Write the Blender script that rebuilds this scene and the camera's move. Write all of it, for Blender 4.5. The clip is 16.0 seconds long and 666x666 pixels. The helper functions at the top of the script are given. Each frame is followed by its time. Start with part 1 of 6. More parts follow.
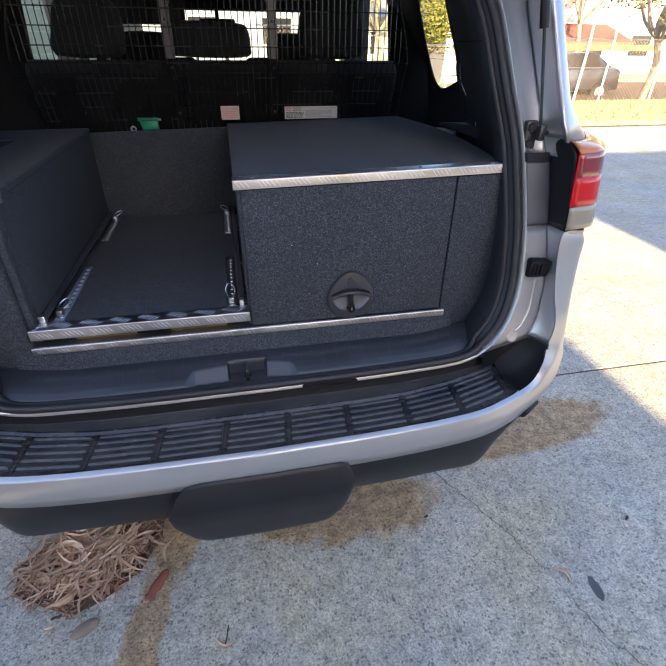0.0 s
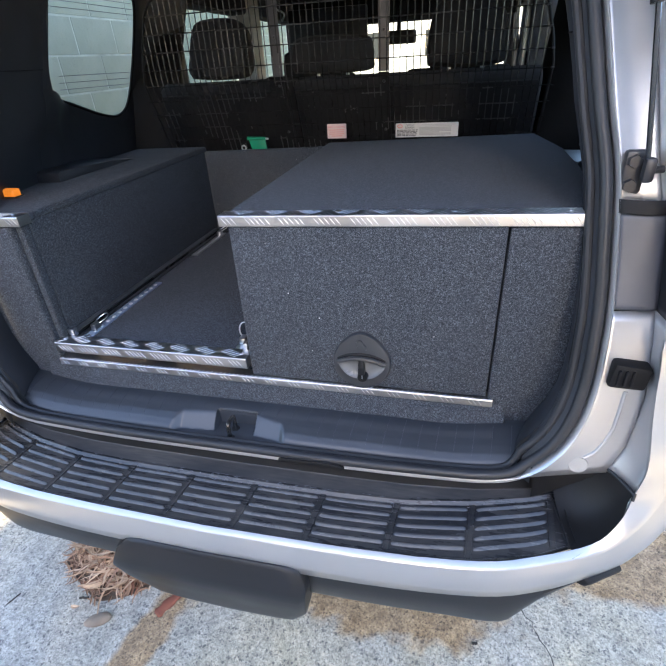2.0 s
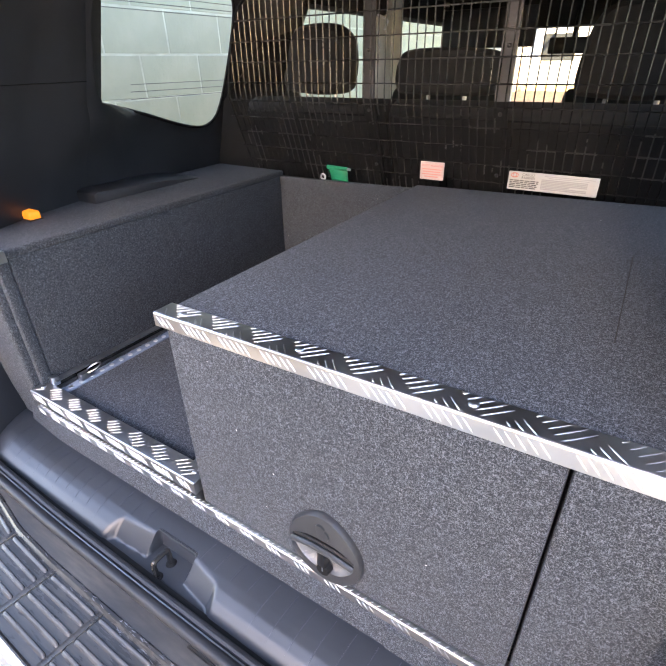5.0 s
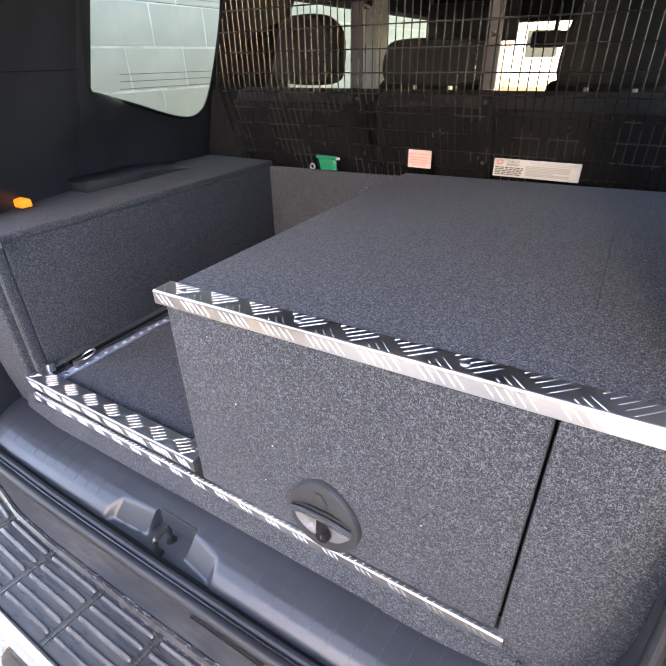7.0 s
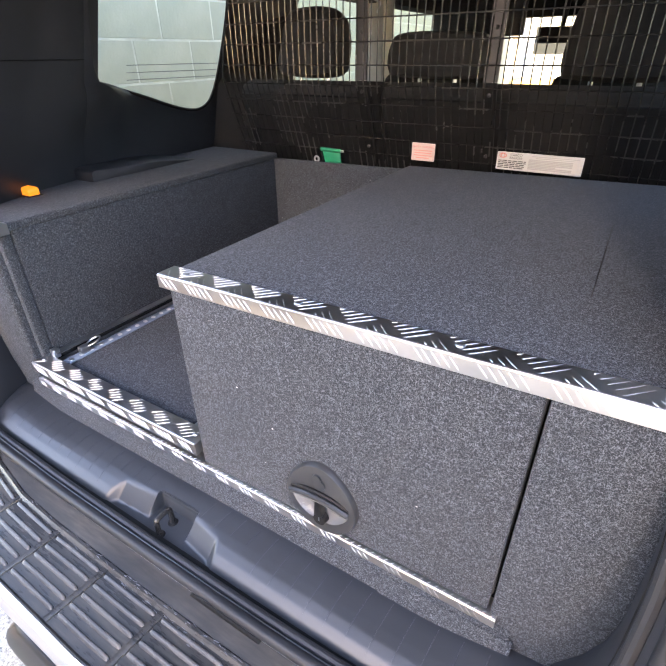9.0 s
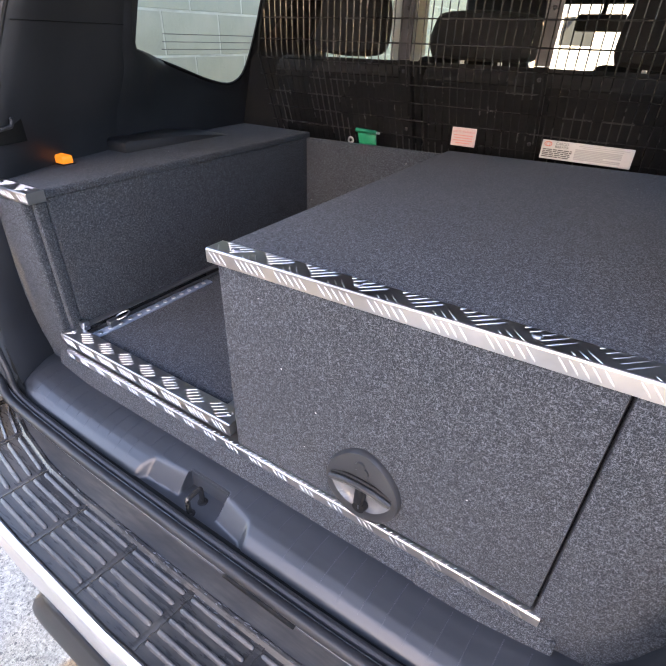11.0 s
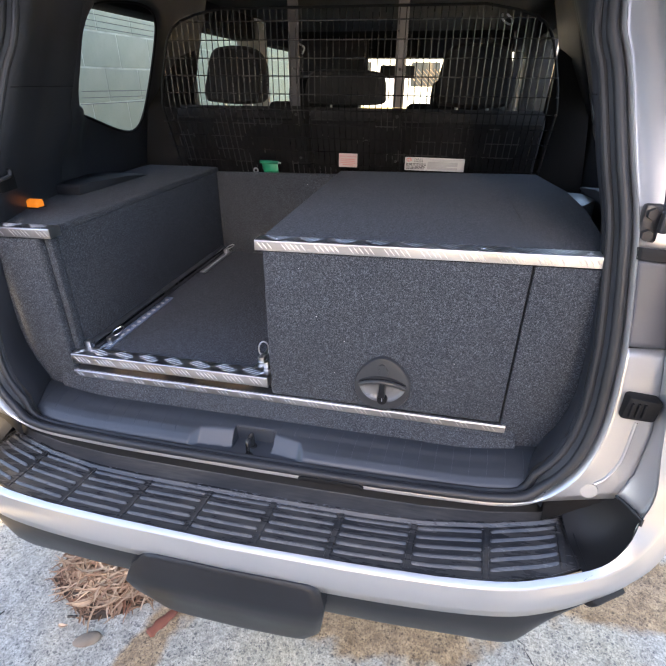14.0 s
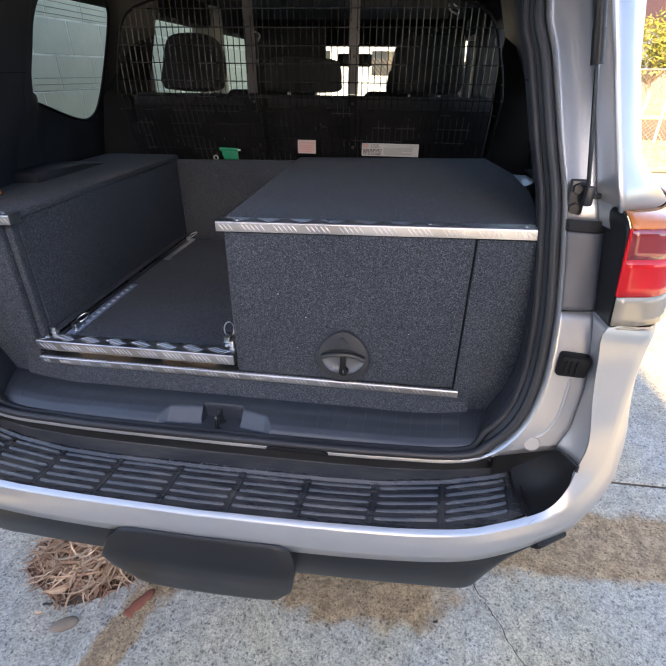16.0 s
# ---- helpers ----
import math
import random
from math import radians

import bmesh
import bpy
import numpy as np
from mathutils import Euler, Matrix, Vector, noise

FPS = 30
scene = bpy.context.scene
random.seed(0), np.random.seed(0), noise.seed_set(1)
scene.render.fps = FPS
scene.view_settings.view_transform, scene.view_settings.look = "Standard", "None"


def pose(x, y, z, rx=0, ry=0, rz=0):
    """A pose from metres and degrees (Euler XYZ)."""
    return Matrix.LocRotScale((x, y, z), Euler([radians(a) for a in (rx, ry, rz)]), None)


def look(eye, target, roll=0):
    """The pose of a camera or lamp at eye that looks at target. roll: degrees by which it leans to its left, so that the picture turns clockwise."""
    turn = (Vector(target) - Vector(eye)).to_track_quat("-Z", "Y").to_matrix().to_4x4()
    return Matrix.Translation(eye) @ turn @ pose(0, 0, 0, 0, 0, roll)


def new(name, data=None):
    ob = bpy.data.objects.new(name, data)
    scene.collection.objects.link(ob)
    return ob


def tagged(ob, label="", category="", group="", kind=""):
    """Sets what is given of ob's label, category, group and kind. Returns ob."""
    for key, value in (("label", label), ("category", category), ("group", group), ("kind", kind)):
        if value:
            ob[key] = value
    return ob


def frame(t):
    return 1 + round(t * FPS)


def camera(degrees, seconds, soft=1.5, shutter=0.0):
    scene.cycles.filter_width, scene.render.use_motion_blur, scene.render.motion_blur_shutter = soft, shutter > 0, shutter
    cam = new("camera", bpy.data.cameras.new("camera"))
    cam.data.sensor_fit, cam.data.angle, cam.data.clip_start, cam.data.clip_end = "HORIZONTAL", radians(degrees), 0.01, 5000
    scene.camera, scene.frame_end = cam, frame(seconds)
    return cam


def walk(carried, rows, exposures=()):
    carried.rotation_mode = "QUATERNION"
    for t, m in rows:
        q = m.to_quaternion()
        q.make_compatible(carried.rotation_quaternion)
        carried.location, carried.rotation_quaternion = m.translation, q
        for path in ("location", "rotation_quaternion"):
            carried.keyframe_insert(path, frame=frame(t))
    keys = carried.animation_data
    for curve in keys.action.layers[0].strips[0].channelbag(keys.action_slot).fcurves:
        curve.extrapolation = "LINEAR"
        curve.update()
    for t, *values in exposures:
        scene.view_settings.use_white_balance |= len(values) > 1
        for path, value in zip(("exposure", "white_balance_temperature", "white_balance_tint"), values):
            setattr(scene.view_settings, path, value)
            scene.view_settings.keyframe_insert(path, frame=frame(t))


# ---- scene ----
cam = camera(70.9, 16.0)
PATH = [
    (0, (-0.012, -1.049, 1.501), (0.346, 0.614, 0.449), 0.6),
    (0.5, (-0.018, -1.042, 1.506), (0.293, 0.637, 0.466), 0.7),
    (1, (-0.01, -1.017, 1.517), (0.213, 0.703, 0.522), 0.3),
    (1.5, (0.218, -0.917, 1.477), (-0.032, 0.813, 0.505), -1.9),
    (2, (0.411, -0.801, 1.491), (-0.035, 0.869, 0.485), -3.5),
    (2.5, (0.418, -0.583, 1.509), (-0.045, 1.084, 0.505), -1.3),
    (3, (0.467, -0.419, 1.507), (-0.094, 1.218, 0.504), -0.7),
    (3.5, (0.537, -0.315, 1.539), (-0.257, 1.225, 0.54), -0.9),
    (4, (0.502, -0.334, 1.542), (-0.42, 1.135, 0.546), -0.8),
    (4.2, (0.494, -0.338, 1.543), (-0.457, 1.114, 0.549), -0.8),
    (6.5, (0.504, -0.374, 1.521), (-0.394, 1.101, 0.513), -1.3),
    (7, (0.506, -0.384, 1.521), (-0.387, 1.094, 0.511), -1.0),
    (7.5, (0.516, -0.387, 1.518), (-0.375, 1.091, 0.507), -0.8),
    (8, (0.525, -0.39, 1.516), (-0.372, 1.083, 0.504), -0.7),
    (8.5, (0.522, -0.396, 1.514), (-0.383, 1.071, 0.5), -0.7),
    (8.7, (0.521, -0.398, 1.514), (-0.377, 1.071, 0.497), -0.6),
    (10.8, (0.512, -0.381, 1.497), (-0.471, 0.999, 0.433), 0.2),
    (11, (0.459, -0.417, 1.497), (-0.448, 1.01, 0.429), 1.8),
    (11.5, (0.243, -0.572, 1.468), (-0.387, 0.978, 0.372), -1.6),
    (12, (0.241, -0.651, 1.499), (-0.326, 0.972, 0.477), -0.2),
    (12.5, (0.371, -0.733, 1.51), (-0.181, 0.914, 0.52), 3.4),
    (13, (0.391, -0.786, 1.526), (-0.173, 0.875, 0.565), 2.9),
    (13.5, (0.323, -0.84, 1.525), (-0.212, 0.84, 0.582), -0.2),
    (14, (0.318, -0.85, 1.52), (-0.032, 0.881, 0.581), 0.6),
    (14.5, (0.326, -0.868, 1.527), (0.064, 0.879, 0.589), 1.3),
    (15, (0.324, -0.886, 1.518), (0.064, 0.851, 0.561), 1.4),
    (15.5, (0.344, -0.902, 1.513), (0.102, 0.834, 0.549), 0.8),
    (16, (0.347, -0.91, 1.515), (0.128, 0.825, 0.546), 0.7),
]
STOPS = [(0.0, 2.18, 6250, 18), (1.0, 2.50, 6100, 17), (1.5, 2.92, 6050, 16), (2.0, 3.16, 6300, 15), (2.5, 3.50, 6450, 14), (3.0, 3.87, 6850, 18), (3.5, 4.13, 7300, 22), (8.5, 4.15, 7550, 22), (11.0, 3.79, 7300, 23), (12.0, 3.66, 6950, 23), (13.5, 3.36, 7000, 22), (14.0, 3.27, 6900, 19), (14.5, 3.02, 6800, 17), (15.0, 3.04, 6750, 17), (15.5, 2.88, 6750, 18), (16.0, 2.70, 6700, 18)]
EXPOSURES = [(t, e, k, float(tint)) for t, e, k, tint in STOPS]
walk(cam, [(t, look(eye, target, roll)) for t, eye, target, roll in PATH], EXPOSURES)

# ---- light ----
SUN_ELEV = 24.0
world = bpy.data.worlds.new("sky")
scene.world = world
world.use_nodes = True
wn = world.node_tree.nodes
sky = wn.new("ShaderNodeTexSky")
sky.sky_type = "NISHITA"
sky.sun_disc = False
sky.sun_elevation = radians(SUN_ELEV)
sky.sun_rotation = radians(180)
sky.air_density, sky.dust_density = 1.0, 1.0
world.node_tree.links.new(sky.outputs[0], wn["Background"].inputs[0])
wn["Background"].inputs[1].default_value = 0.13
sun = new("sun", bpy.data.lights.new("sun", "SUN"))
sun.data.energy, sun.data.angle, sun.data.color = 5.0, radians(0.5), (1.0, 0.79, 0.45)
sun.rotation_euler = (radians(90 - SUN_ELEV), 0, radians(0))


# ---- materials ----
def material(name, base, rough=0.5, metal=0.0, coat=0.0, sheen=0.0, spec=0.5, ior=None, trans=0.0):
    m = bpy.data.materials.new(name)
    m.use_nodes = True
    b = m.node_tree.nodes["Principled BSDF"]
    b.inputs["Base Color"].default_value = (*base, 1)
    b.inputs["Roughness"].default_value = rough
    b.inputs["Metallic"].default_value = metal
    b.inputs["Coat Weight"].default_value = coat
    b.inputs["Coat Roughness"].default_value = 0.08
    b.inputs["Sheen Weight"].default_value = sheen
    b.inputs["Specular IOR Level"].default_value = spec
    b.inputs["Transmission Weight"].default_value = trans
    if ior:
        b.inputs["IOR"].default_value = ior
    return m


def node(m, kind, **values):
    n = m.node_tree.nodes.new(kind)
    for key, v in values.items():
        n.inputs[key].default_value = v
    return n


def link(m, a, b):
    m.node_tree.links.new(a, b)


def coords(m, scale=(1, 1, 1)):
    tc = node(m, "ShaderNodeTexCoord")
    mp = node(m, "ShaderNodeMapping", Scale=scale)
    link(m, tc.outputs["Object"], mp.inputs["Vector"])
    return mp.outputs["Vector"]


def noise_tex(m, vec, scale, detail=4.0, rough=0.55, distort=0.0):
    n = node(m, "ShaderNodeTexNoise", Scale=scale, Detail=detail, Roughness=rough, Distortion=distort)
    link(m, vec, n.inputs["Vector"])
    return n.outputs["Fac"]


def ramp(m, fac, stops):
    r = node(m, "ShaderNodeValToRGB")
    el = r.color_ramp.elements
    while len(el) < len(stops):
        el.new(0.5)
    for e, (p, c) in zip(el, stops):
        e.position, e.color = p, (*c, 1)
    link(m, fac, r.inputs["Fac"])
    return r.outputs["Color"]


def math_node(m, op, a, b=None, c=None):
    n = m.node_tree.nodes.new("ShaderNodeMath")
    n.operation = op
    for i, v in enumerate((a, b, c)):
        if v is None:
            continue
        if isinstance(v, (int, float)):
            n.inputs[i].default_value = v
        else:
            link(m, v, n.inputs[i])
    return n.outputs[0]


def mix(m, fac, a, b, blend="MIX"):
    n = m.node_tree.nodes.new("ShaderNodeMix")
    n.data_type, n.blend_type = "RGBA", blend
    for sock, v in ((n.inputs[0], fac), (n.inputs[6], a), (n.inputs[7], b)):
        if isinstance(v, (int, float)):
            sock.default_value = v
        elif isinstance(v, tuple):
            sock.default_value = (*v, 1)
        else:
            link(m, v, sock)
    return n.outputs[2]


def shader(m):
    return m.node_tree.nodes["Principled BSDF"]


def bump(m, height, strength, dist):
    b = node(m, "ShaderNodeBump", Strength=strength, Distance=dist)
    link(m, height, b.inputs["Height"])
    link(m, b.outputs["Normal"], shader(m).inputs["Normal"])


def worn(name, base, rough, metal=0.0, coat=0.0, vary=0.25, fine=400.0, relief=0.15, depth=0.0004, spec=0.5, gloss=0.25):
    """A surface with grain and larger patches of slightly different tone and gloss."""
    m = material(name, base, rough, metal, coat, spec=spec)
    v = coords(m)
    big, small = noise_tex(m, v, 6.0, 5), noise_tex(m, v, fine, 2)
    lo = tuple(c * (1 - vary) for c in base)
    hi = tuple(min(1, c * (1 + vary)) for c in base)
    link(m, ramp(m, big, [(0.3, lo), (0.7, hi)]), shader(m).inputs["Base Color"])
    link(m, math_node(m, "MULTIPLY_ADD", big, gloss, rough - gloss * 0.5), shader(m).inputs["Roughness"])
    bump(m, small, relief, depth)
    return m


def dusty(name, base, rough, amount):
    """Black plastic under streaks and patches of pale dried dust."""
    m = material(name, base, rough, spec=0.45)
    film = noise_tex(m, coords(m, (3.5, 9, 9)), 1.0, 5, 0.65, 0.6)
    streak = noise_tex(m, coords(m, (18, 150, 150)), 1.0, 3, 0.6)
    grit = noise_tex(m, coords(m), 420.0, 2, 0.6)
    spread = math_node(m, "MULTIPLY", ramp(m, film, [(0.38, (0, 0, 0)), (0.70, (1, 1, 1))]), ramp(m, streak, [(0.30, (0.25, 0.25, 0.25)), (0.70, (1, 1, 1))]))
    specks = ramp(m, grit, [(0.66, (0, 0, 0)), (0.74, (1, 1, 1))])
    dust = math_node(m, "MULTIPLY", math_node(m, "MAXIMUM", spread, math_node(m, "MULTIPLY", specks, 0.35)), amount)
    link(m, mix(m, dust, base, (0.20, 0.175, 0.145)), shader(m).inputs["Base Color"])
    link(m, math_node(m, "MULTIPLY_ADD", dust, 0.5, rough), shader(m).inputs["Roughness"])
    bump(m, grit, 0.10, 0.0004)
    return m


def carpet_material(name, dark, light):
    """Needle-punched felt: curled pale fibres over a darker ground, with specks of lint."""
    m = material(name, dark, 0.95, spec=0.15)
    v = coords(m)
    strands = None
    for stretch, turn in (((270, 860, 860), (0, 35, 20)), ((860, 270, 860), (40, -50, 65)), ((860, 860, 270), (-60, 20, -40)), ((620, 620, 620), (15, 25, 10))):
        mp = node(m, "ShaderNodeMapping", Scale=stretch, Rotation=tuple(radians(q) for q in turn))
        link(m, node(m, "ShaderNodeTexCoord").outputs["Object"], mp.inputs["Vector"])
        n = noise_tex(m, mp.outputs["Vector"], 1.0, 1, 0.5, 0.5)
        line = ramp(m, n, [(0.575, (0, 0, 0)), (0.70, (1, 1, 1))])
        strands = line if strands is None else math_node(m, "MAXIMUM", strands, line)
    clump = noise_tex(m, v, 230.0, 3, 0.6)
    patch = noise_tex(m, v, 30.0, 3, 0.6)
    broad = noise_tex(m, v, 4.0, 3)
    amount = ramp(m, clump, [(0.3, (0.30, 0.30, 0.30)), (0.7, (1.0, 1.0, 1.0))])
    f = math_node(m, "MULTIPLY", strands, amount)
    col = mix(m, f, ramp(m, clump, [(0.3, tuple(c * 0.85 for c in dark)), (0.7, tuple(c * 1.12 for c in dark))]), light)
    col = mix(m, 0.3, col, ramp(m, patch, [(0.3, (0.80, 0.80, 0.80)), (0.7, (1, 1, 1))]), "MULTIPLY")
    col = mix(m, 0.3, col, ramp(m, broad, [(0.3, (0.7, 0.7, 0.71)), (0.7, (1, 1, 1))]), "MULTIPLY")
    lint = node(m, "ShaderNodeTexVoronoi", Scale=16.0)
    link(m, v, lint.inputs["Vector"])
    col = mix(m, math_node(m, "LESS_THAN", lint.outputs["Distance"], 0.022), col, (0.42, 0.42, 0.42))
    link(m, col, shader(m).inputs["Base Color"])
    bump(m, math_node(m, "ADD", f, clump), 0.4, 0.0015)
    return m


def ellipse_mask(m, v, cx, cy, rx, ry, turn, wob, soft=0.12):
    """1 inside a wobbly ellipse on the ground, 0 outside."""
    sx = node(m, "ShaderNodeSeparateXYZ")
    link(m, v, sx.inputs[0])
    x, y = math_node(m, "ADD", sx.outputs[0], -cx), math_node(m, "ADD", sx.outputs[1], -cy)
    c, s = math.cos(turn), math.sin(turn)
    u = math_node(m, "DIVIDE", math_node(m, "ADD", math_node(m, "MULTIPLY", x, c), math_node(m, "MULTIPLY", y, s)), rx)
    w = math_node(m, "DIVIDE", math_node(m, "ADD", math_node(m, "MULTIPLY", y, c), math_node(m, "MULTIPLY", x, -s)), ry)
    r = math_node(m, "SQRT", math_node(m, "ADD", math_node(m, "MULTIPLY", u, u), math_node(m, "MULTIPLY", w, w)))
    r = math_node(m, "ADD", r, wob)
    n = node(m, "ShaderNodeMapRange")
    link(m, r, n.inputs["Value"])
    for k, val in (("From Min", 1.0), ("From Max", 1.0 - soft), ("To Min", 0.0), ("To Max", 1.0)):
        n.inputs[k].default_value = val
    return n.outputs[0]


def concrete_material():
    m = material("driveway_concrete", (0.4, 0.4, 0.4), 0.9, spec=0.25)
    v = coords(m)
    broad, mid, grit = noise_tex(m, v, 2.2, 6, 0.6), noise_tex(m, v, 22.0, 5, 0.65), noise_tex(m, v, 160.0, 3, 0.6)
    col = ramp(m, broad, [(0.3, (0.485, 0.452, 0.390)), (0.7, (0.655, 0.607, 0.518))])
    col = mix(m, 0.62, col, ramp(m, mid, [(0.32, (0.50, 0.495, 0.48)), (0.62, (1.06, 1.05, 1.03))]), "MULTIPLY")
    col = mix(m, 0.5, col, ramp(m, grit, [(0.36, (0.45, 0.45, 0.46)), (0.60, (1.2, 1.2, 1.18))]), "MULTIPLY")
    tint = noise_tex(m, v, 1.7, 4, 0.6)
    col = mix(m, 1.0, col, ramp(m, tint, [(0.35, (0.93, 0.97, 1.04)), (0.5, (1.0, 1.0, 0.98)), (0.66, (1.05, 1.0, 0.86))]), "MULTIPLY")
    mottle = noise_tex(m, v, 85.0, 4, 0.65, 0.4)
    col = mix(m, 0.48, col, ramp(m, mottle, [(0.40, (0.42, 0.42, 0.43)), (0.56, (1.08, 1.08, 1.06))]), "MULTIPLY")
    sand = noise_tex(m, v, 520.0, 2, 0.7)
    col = mix(m, 0.45, col, ramp(m, sand, [(0.36, (0.45, 0.45, 0.45)), (0.62, (1.25, 1.25, 1.22))]), "MULTIPLY")
    chip = node(m, "ShaderNodeTexVoronoi", Scale=230.0)
    chip.feature = "F1"
    link(m, v, chip.inputs["Vector"])
    parts = node(m, "ShaderNodeSeparateColor")
    link(m, chip.outputs["Color"], parts.inputs[0])
    flake = math_node(m, "MULTIPLY", math_node(m, "LESS_THAN", chip.outputs["Distance"], math_node(m, "MULTIPLY", parts.outputs[0], 0.55)), math_node(m, "GREATER_THAN", parts.outputs[1], 0.62))
    col = mix(m, math_node(m, "MULTIPLY", flake, 0.60), col, (0.085, 0.085, 0.09))
    vo = node(m, "ShaderNodeTexVoronoi", Scale=95.0)
    warp = node(m, "ShaderNodeVectorMath")
    warp.operation = "ADD"
    link(m, v, warp.inputs[0])
    nz = node(m, "ShaderNodeTexNoise", Scale=120.0)
    link(m, v, nz.inputs["Vector"])
    sc = node(m, "ShaderNodeVectorMath")
    sc.operation = "SCALE"
    sc.inputs["Scale"].default_value = 0.016
    link(m, nz.outputs["Color"], sc.inputs[0])
    link(m, sc.outputs[0], warp.inputs[1])
    link(m, warp.outputs[0], vo.inputs["Vector"])
    sep = node(m, "ShaderNodeSeparateColor")
    link(m, vo.outputs["Color"], sep.inputs[0])
    near = math_node(m, "LESS_THAN", vo.outputs["Distance"], math_node(m, "MULTIPLY", sep.outputs[0], 0.50))
    chosen = math_node(m, "MULTIPLY", near, math_node(m, "GREATER_THAN", sep.outputs[1], 0.44))
    col = mix(m, math_node(m, "MULTIPLY", chosen, 0.62), col, (0.075, 0.075, 0.08))
    wob = math_node(m, "MULTIPLY_ADD", noise_tex(m, v, 9.0, 8, 0.62), 0.95, -0.475)
    clay = None
    for cx, cy, rx, ry, turn in ((0.28, 0.08, 0.42, 0.17, 0.0), (1.18, 0.34, 0.55, 0.17, 0.12), (-0.42, -0.32, 0.42, 0.07, 1.38), (-0.33, 0.1, 0.10, 0.2, 0.0)):
        k = ellipse_mask(m, v, cx, cy, rx, ry, turn, wob, 0.24)
        clay = k if clay is None else math_node(m, "MAXIMUM", clay, k)
    stain = mix(m, 1.0, col, ramp(m, mid, [(0.3, (0.66, 0.44, 0.265)), (0.7, (1.0, 0.73, 0.47))]), "MULTIPLY")
    pebble = node(m, "ShaderNodeTexVoronoi", Scale=70.0)
    link(m, v, pebble.inputs["Vector"])
    stain = mix(m, math_node(m, "MULTIPLY", math_node(m, "LESS_THAN", pebble.outputs["Distance"], 0.10), 0.6), stain, (0.58, 0.40, 0.26))
    col = mix(m, math_node(m, "MULTIPLY", clay, math_node(m, "MULTIPLY_ADD", grit, 0.4, 0.68)), col, stain)
    link(m, col, shader(m).inputs["Base Color"])
    bump(m, math_node(m, "ADD", math_node(m, "ADD", grit, sand), mid), 0.5, 0.003)
    return m


def block_material():
    m = material("painted_block", (0.45, 0.5, 0.46), 0.8, spec=0.2)
    v = coords(m)
    inf = node(m, "ShaderNodeObjectInfo")
    a, b = noise_tex(m, v, 60.0, 5, 0.7), noise_tex(m, v, 5.0, 4)
    col = ramp(m, b, [(0.3, (0.24, 0.265, 0.205)), (0.7, (0.29, 0.31, 0.245))])
    col = mix(m, 0.35, col, ramp(m, inf.outputs["Random"], [(0, (0.8, 0.8, 0.8)), (1, (1, 1, 1))]), "MULTIPLY")
    link(m, col, shader(m).inputs["Base Color"])
    bump(m, a, 0.5, 0.004)
    return m


def leaf_material(name, stops):
    m = material(name, stops[0][1], 0.75, spec=0.25)
    inf = node(m, "ShaderNodeObjectInfo")
    geo = node(m, "ShaderNodeNewGeometry")
    pick = math_node(m, "FRACT", math_node(m, "ADD", inf.outputs["Random"], geo.outputs["Random Per Island"]))
    v = coords(m, (1, 1, 1))
    col = mix(m, 0.5, ramp(m, pick, stops), ramp(m, noise_tex(m, v, 90.0, 4), [(0.3, (0.55, 0.5, 0.45)), (0.7, (1, 1, 1))]), "MULTIPLY")
    link(m, col, shader(m).inputs["Base Color"])
    return m


CARPET = carpet_material("charcoal_carpet", (0.0240, 0.0283, 0.0346), (0.152, 0.167, 0.194))
shader(CARPET).inputs["Sheen Weight"].default_value = 0.055
shader(CARPET).inputs["Sheen Tint"].default_value = (0.85, 0.92, 1.0, 1)
PLASTIC = worn("black_plastic", (0.012, 0.013, 0.0155), 0.40, fine=700, relief=0.10, spec=0.3)
SILL = worn("sill_plastic", (0.030, 0.034, 0.041), 0.30, vary=0.14, fine=700, relief=0.08, gloss=0.05)
GRIP = worn("sill_rib", (0.042, 0.047, 0.056), 0.40, fine=700)
LATCH = worn("latch_plastic", (0.034, 0.036, 0.040), 0.40, fine=700, relief=0.08)
PAD = dusty("step_pad_plastic", (0.017, 0.0182, 0.021), 0.23, 0.36)
# ribs of the pad's plastic, coloured paler for the highlights on them
PADRIB = dusty("step_pad_rib_lit", (0.028, 0.0297, 0.034), 0.20, 0.40)
LEDGE_PLASTIC = dusty("dusty_ledge_plastic", (0.030, 0.031, 0.034), 0.42, 0.50)
RISER = worn("matt_black_plastic", (0.010, 0.010, 0.011), 0.6, spec=0.2)
SCRAPE = worn("scraped_plastic", (0.16, 0.165, 0.18), 0.6, vary=0.4)
TRIM = worn("interior_trim", (0.022, 0.0242, 0.030), 0.52, fine=900, relief=0.2, spec=0.3)
RUBBER = worn("seal_rubber", (0.008, 0.0082, 0.009), 0.6, spec=0.16)
CUP = worn("satin_black_plastic", (0.010, 0.010, 0.0105), 0.52, fine=700, relief=0.10, spec=0.25)
SEAL = worn("moulded_seal", (0.020, 0.0212, 0.0245), 0.45, spec=0.35)
# the dish's bright reflection is put into its lighter grey
DISH = worn("latch_dish_sheen", (0.13, 0.134, 0.142), 0.28)
LEDGEGREY = worn("pale_ledge_plastic", (0.20, 0.225, 0.25), 0.35)
GREYPLASTIC = worn("grey_plastic", (0.058, 0.062, 0.075), 0.45)
PAINT = worn("silver_paint", (0.430, 0.433, 0.442), 0.36, metal=0.70, coat=0.15, vary=0.05, fine=1500, relief=0.02)
ROD = worn("polished_rod", (0.20, 0.21, 0.23), 0.22, metal=1.0)
# plate and bars are one alloy; the bars' glint is a paler colour
ALU = worn("tread_aluminium", (0.48, 0.48, 0.49), 0.35, metal=1.0, vary=0.25, fine=250, relief=0.08)
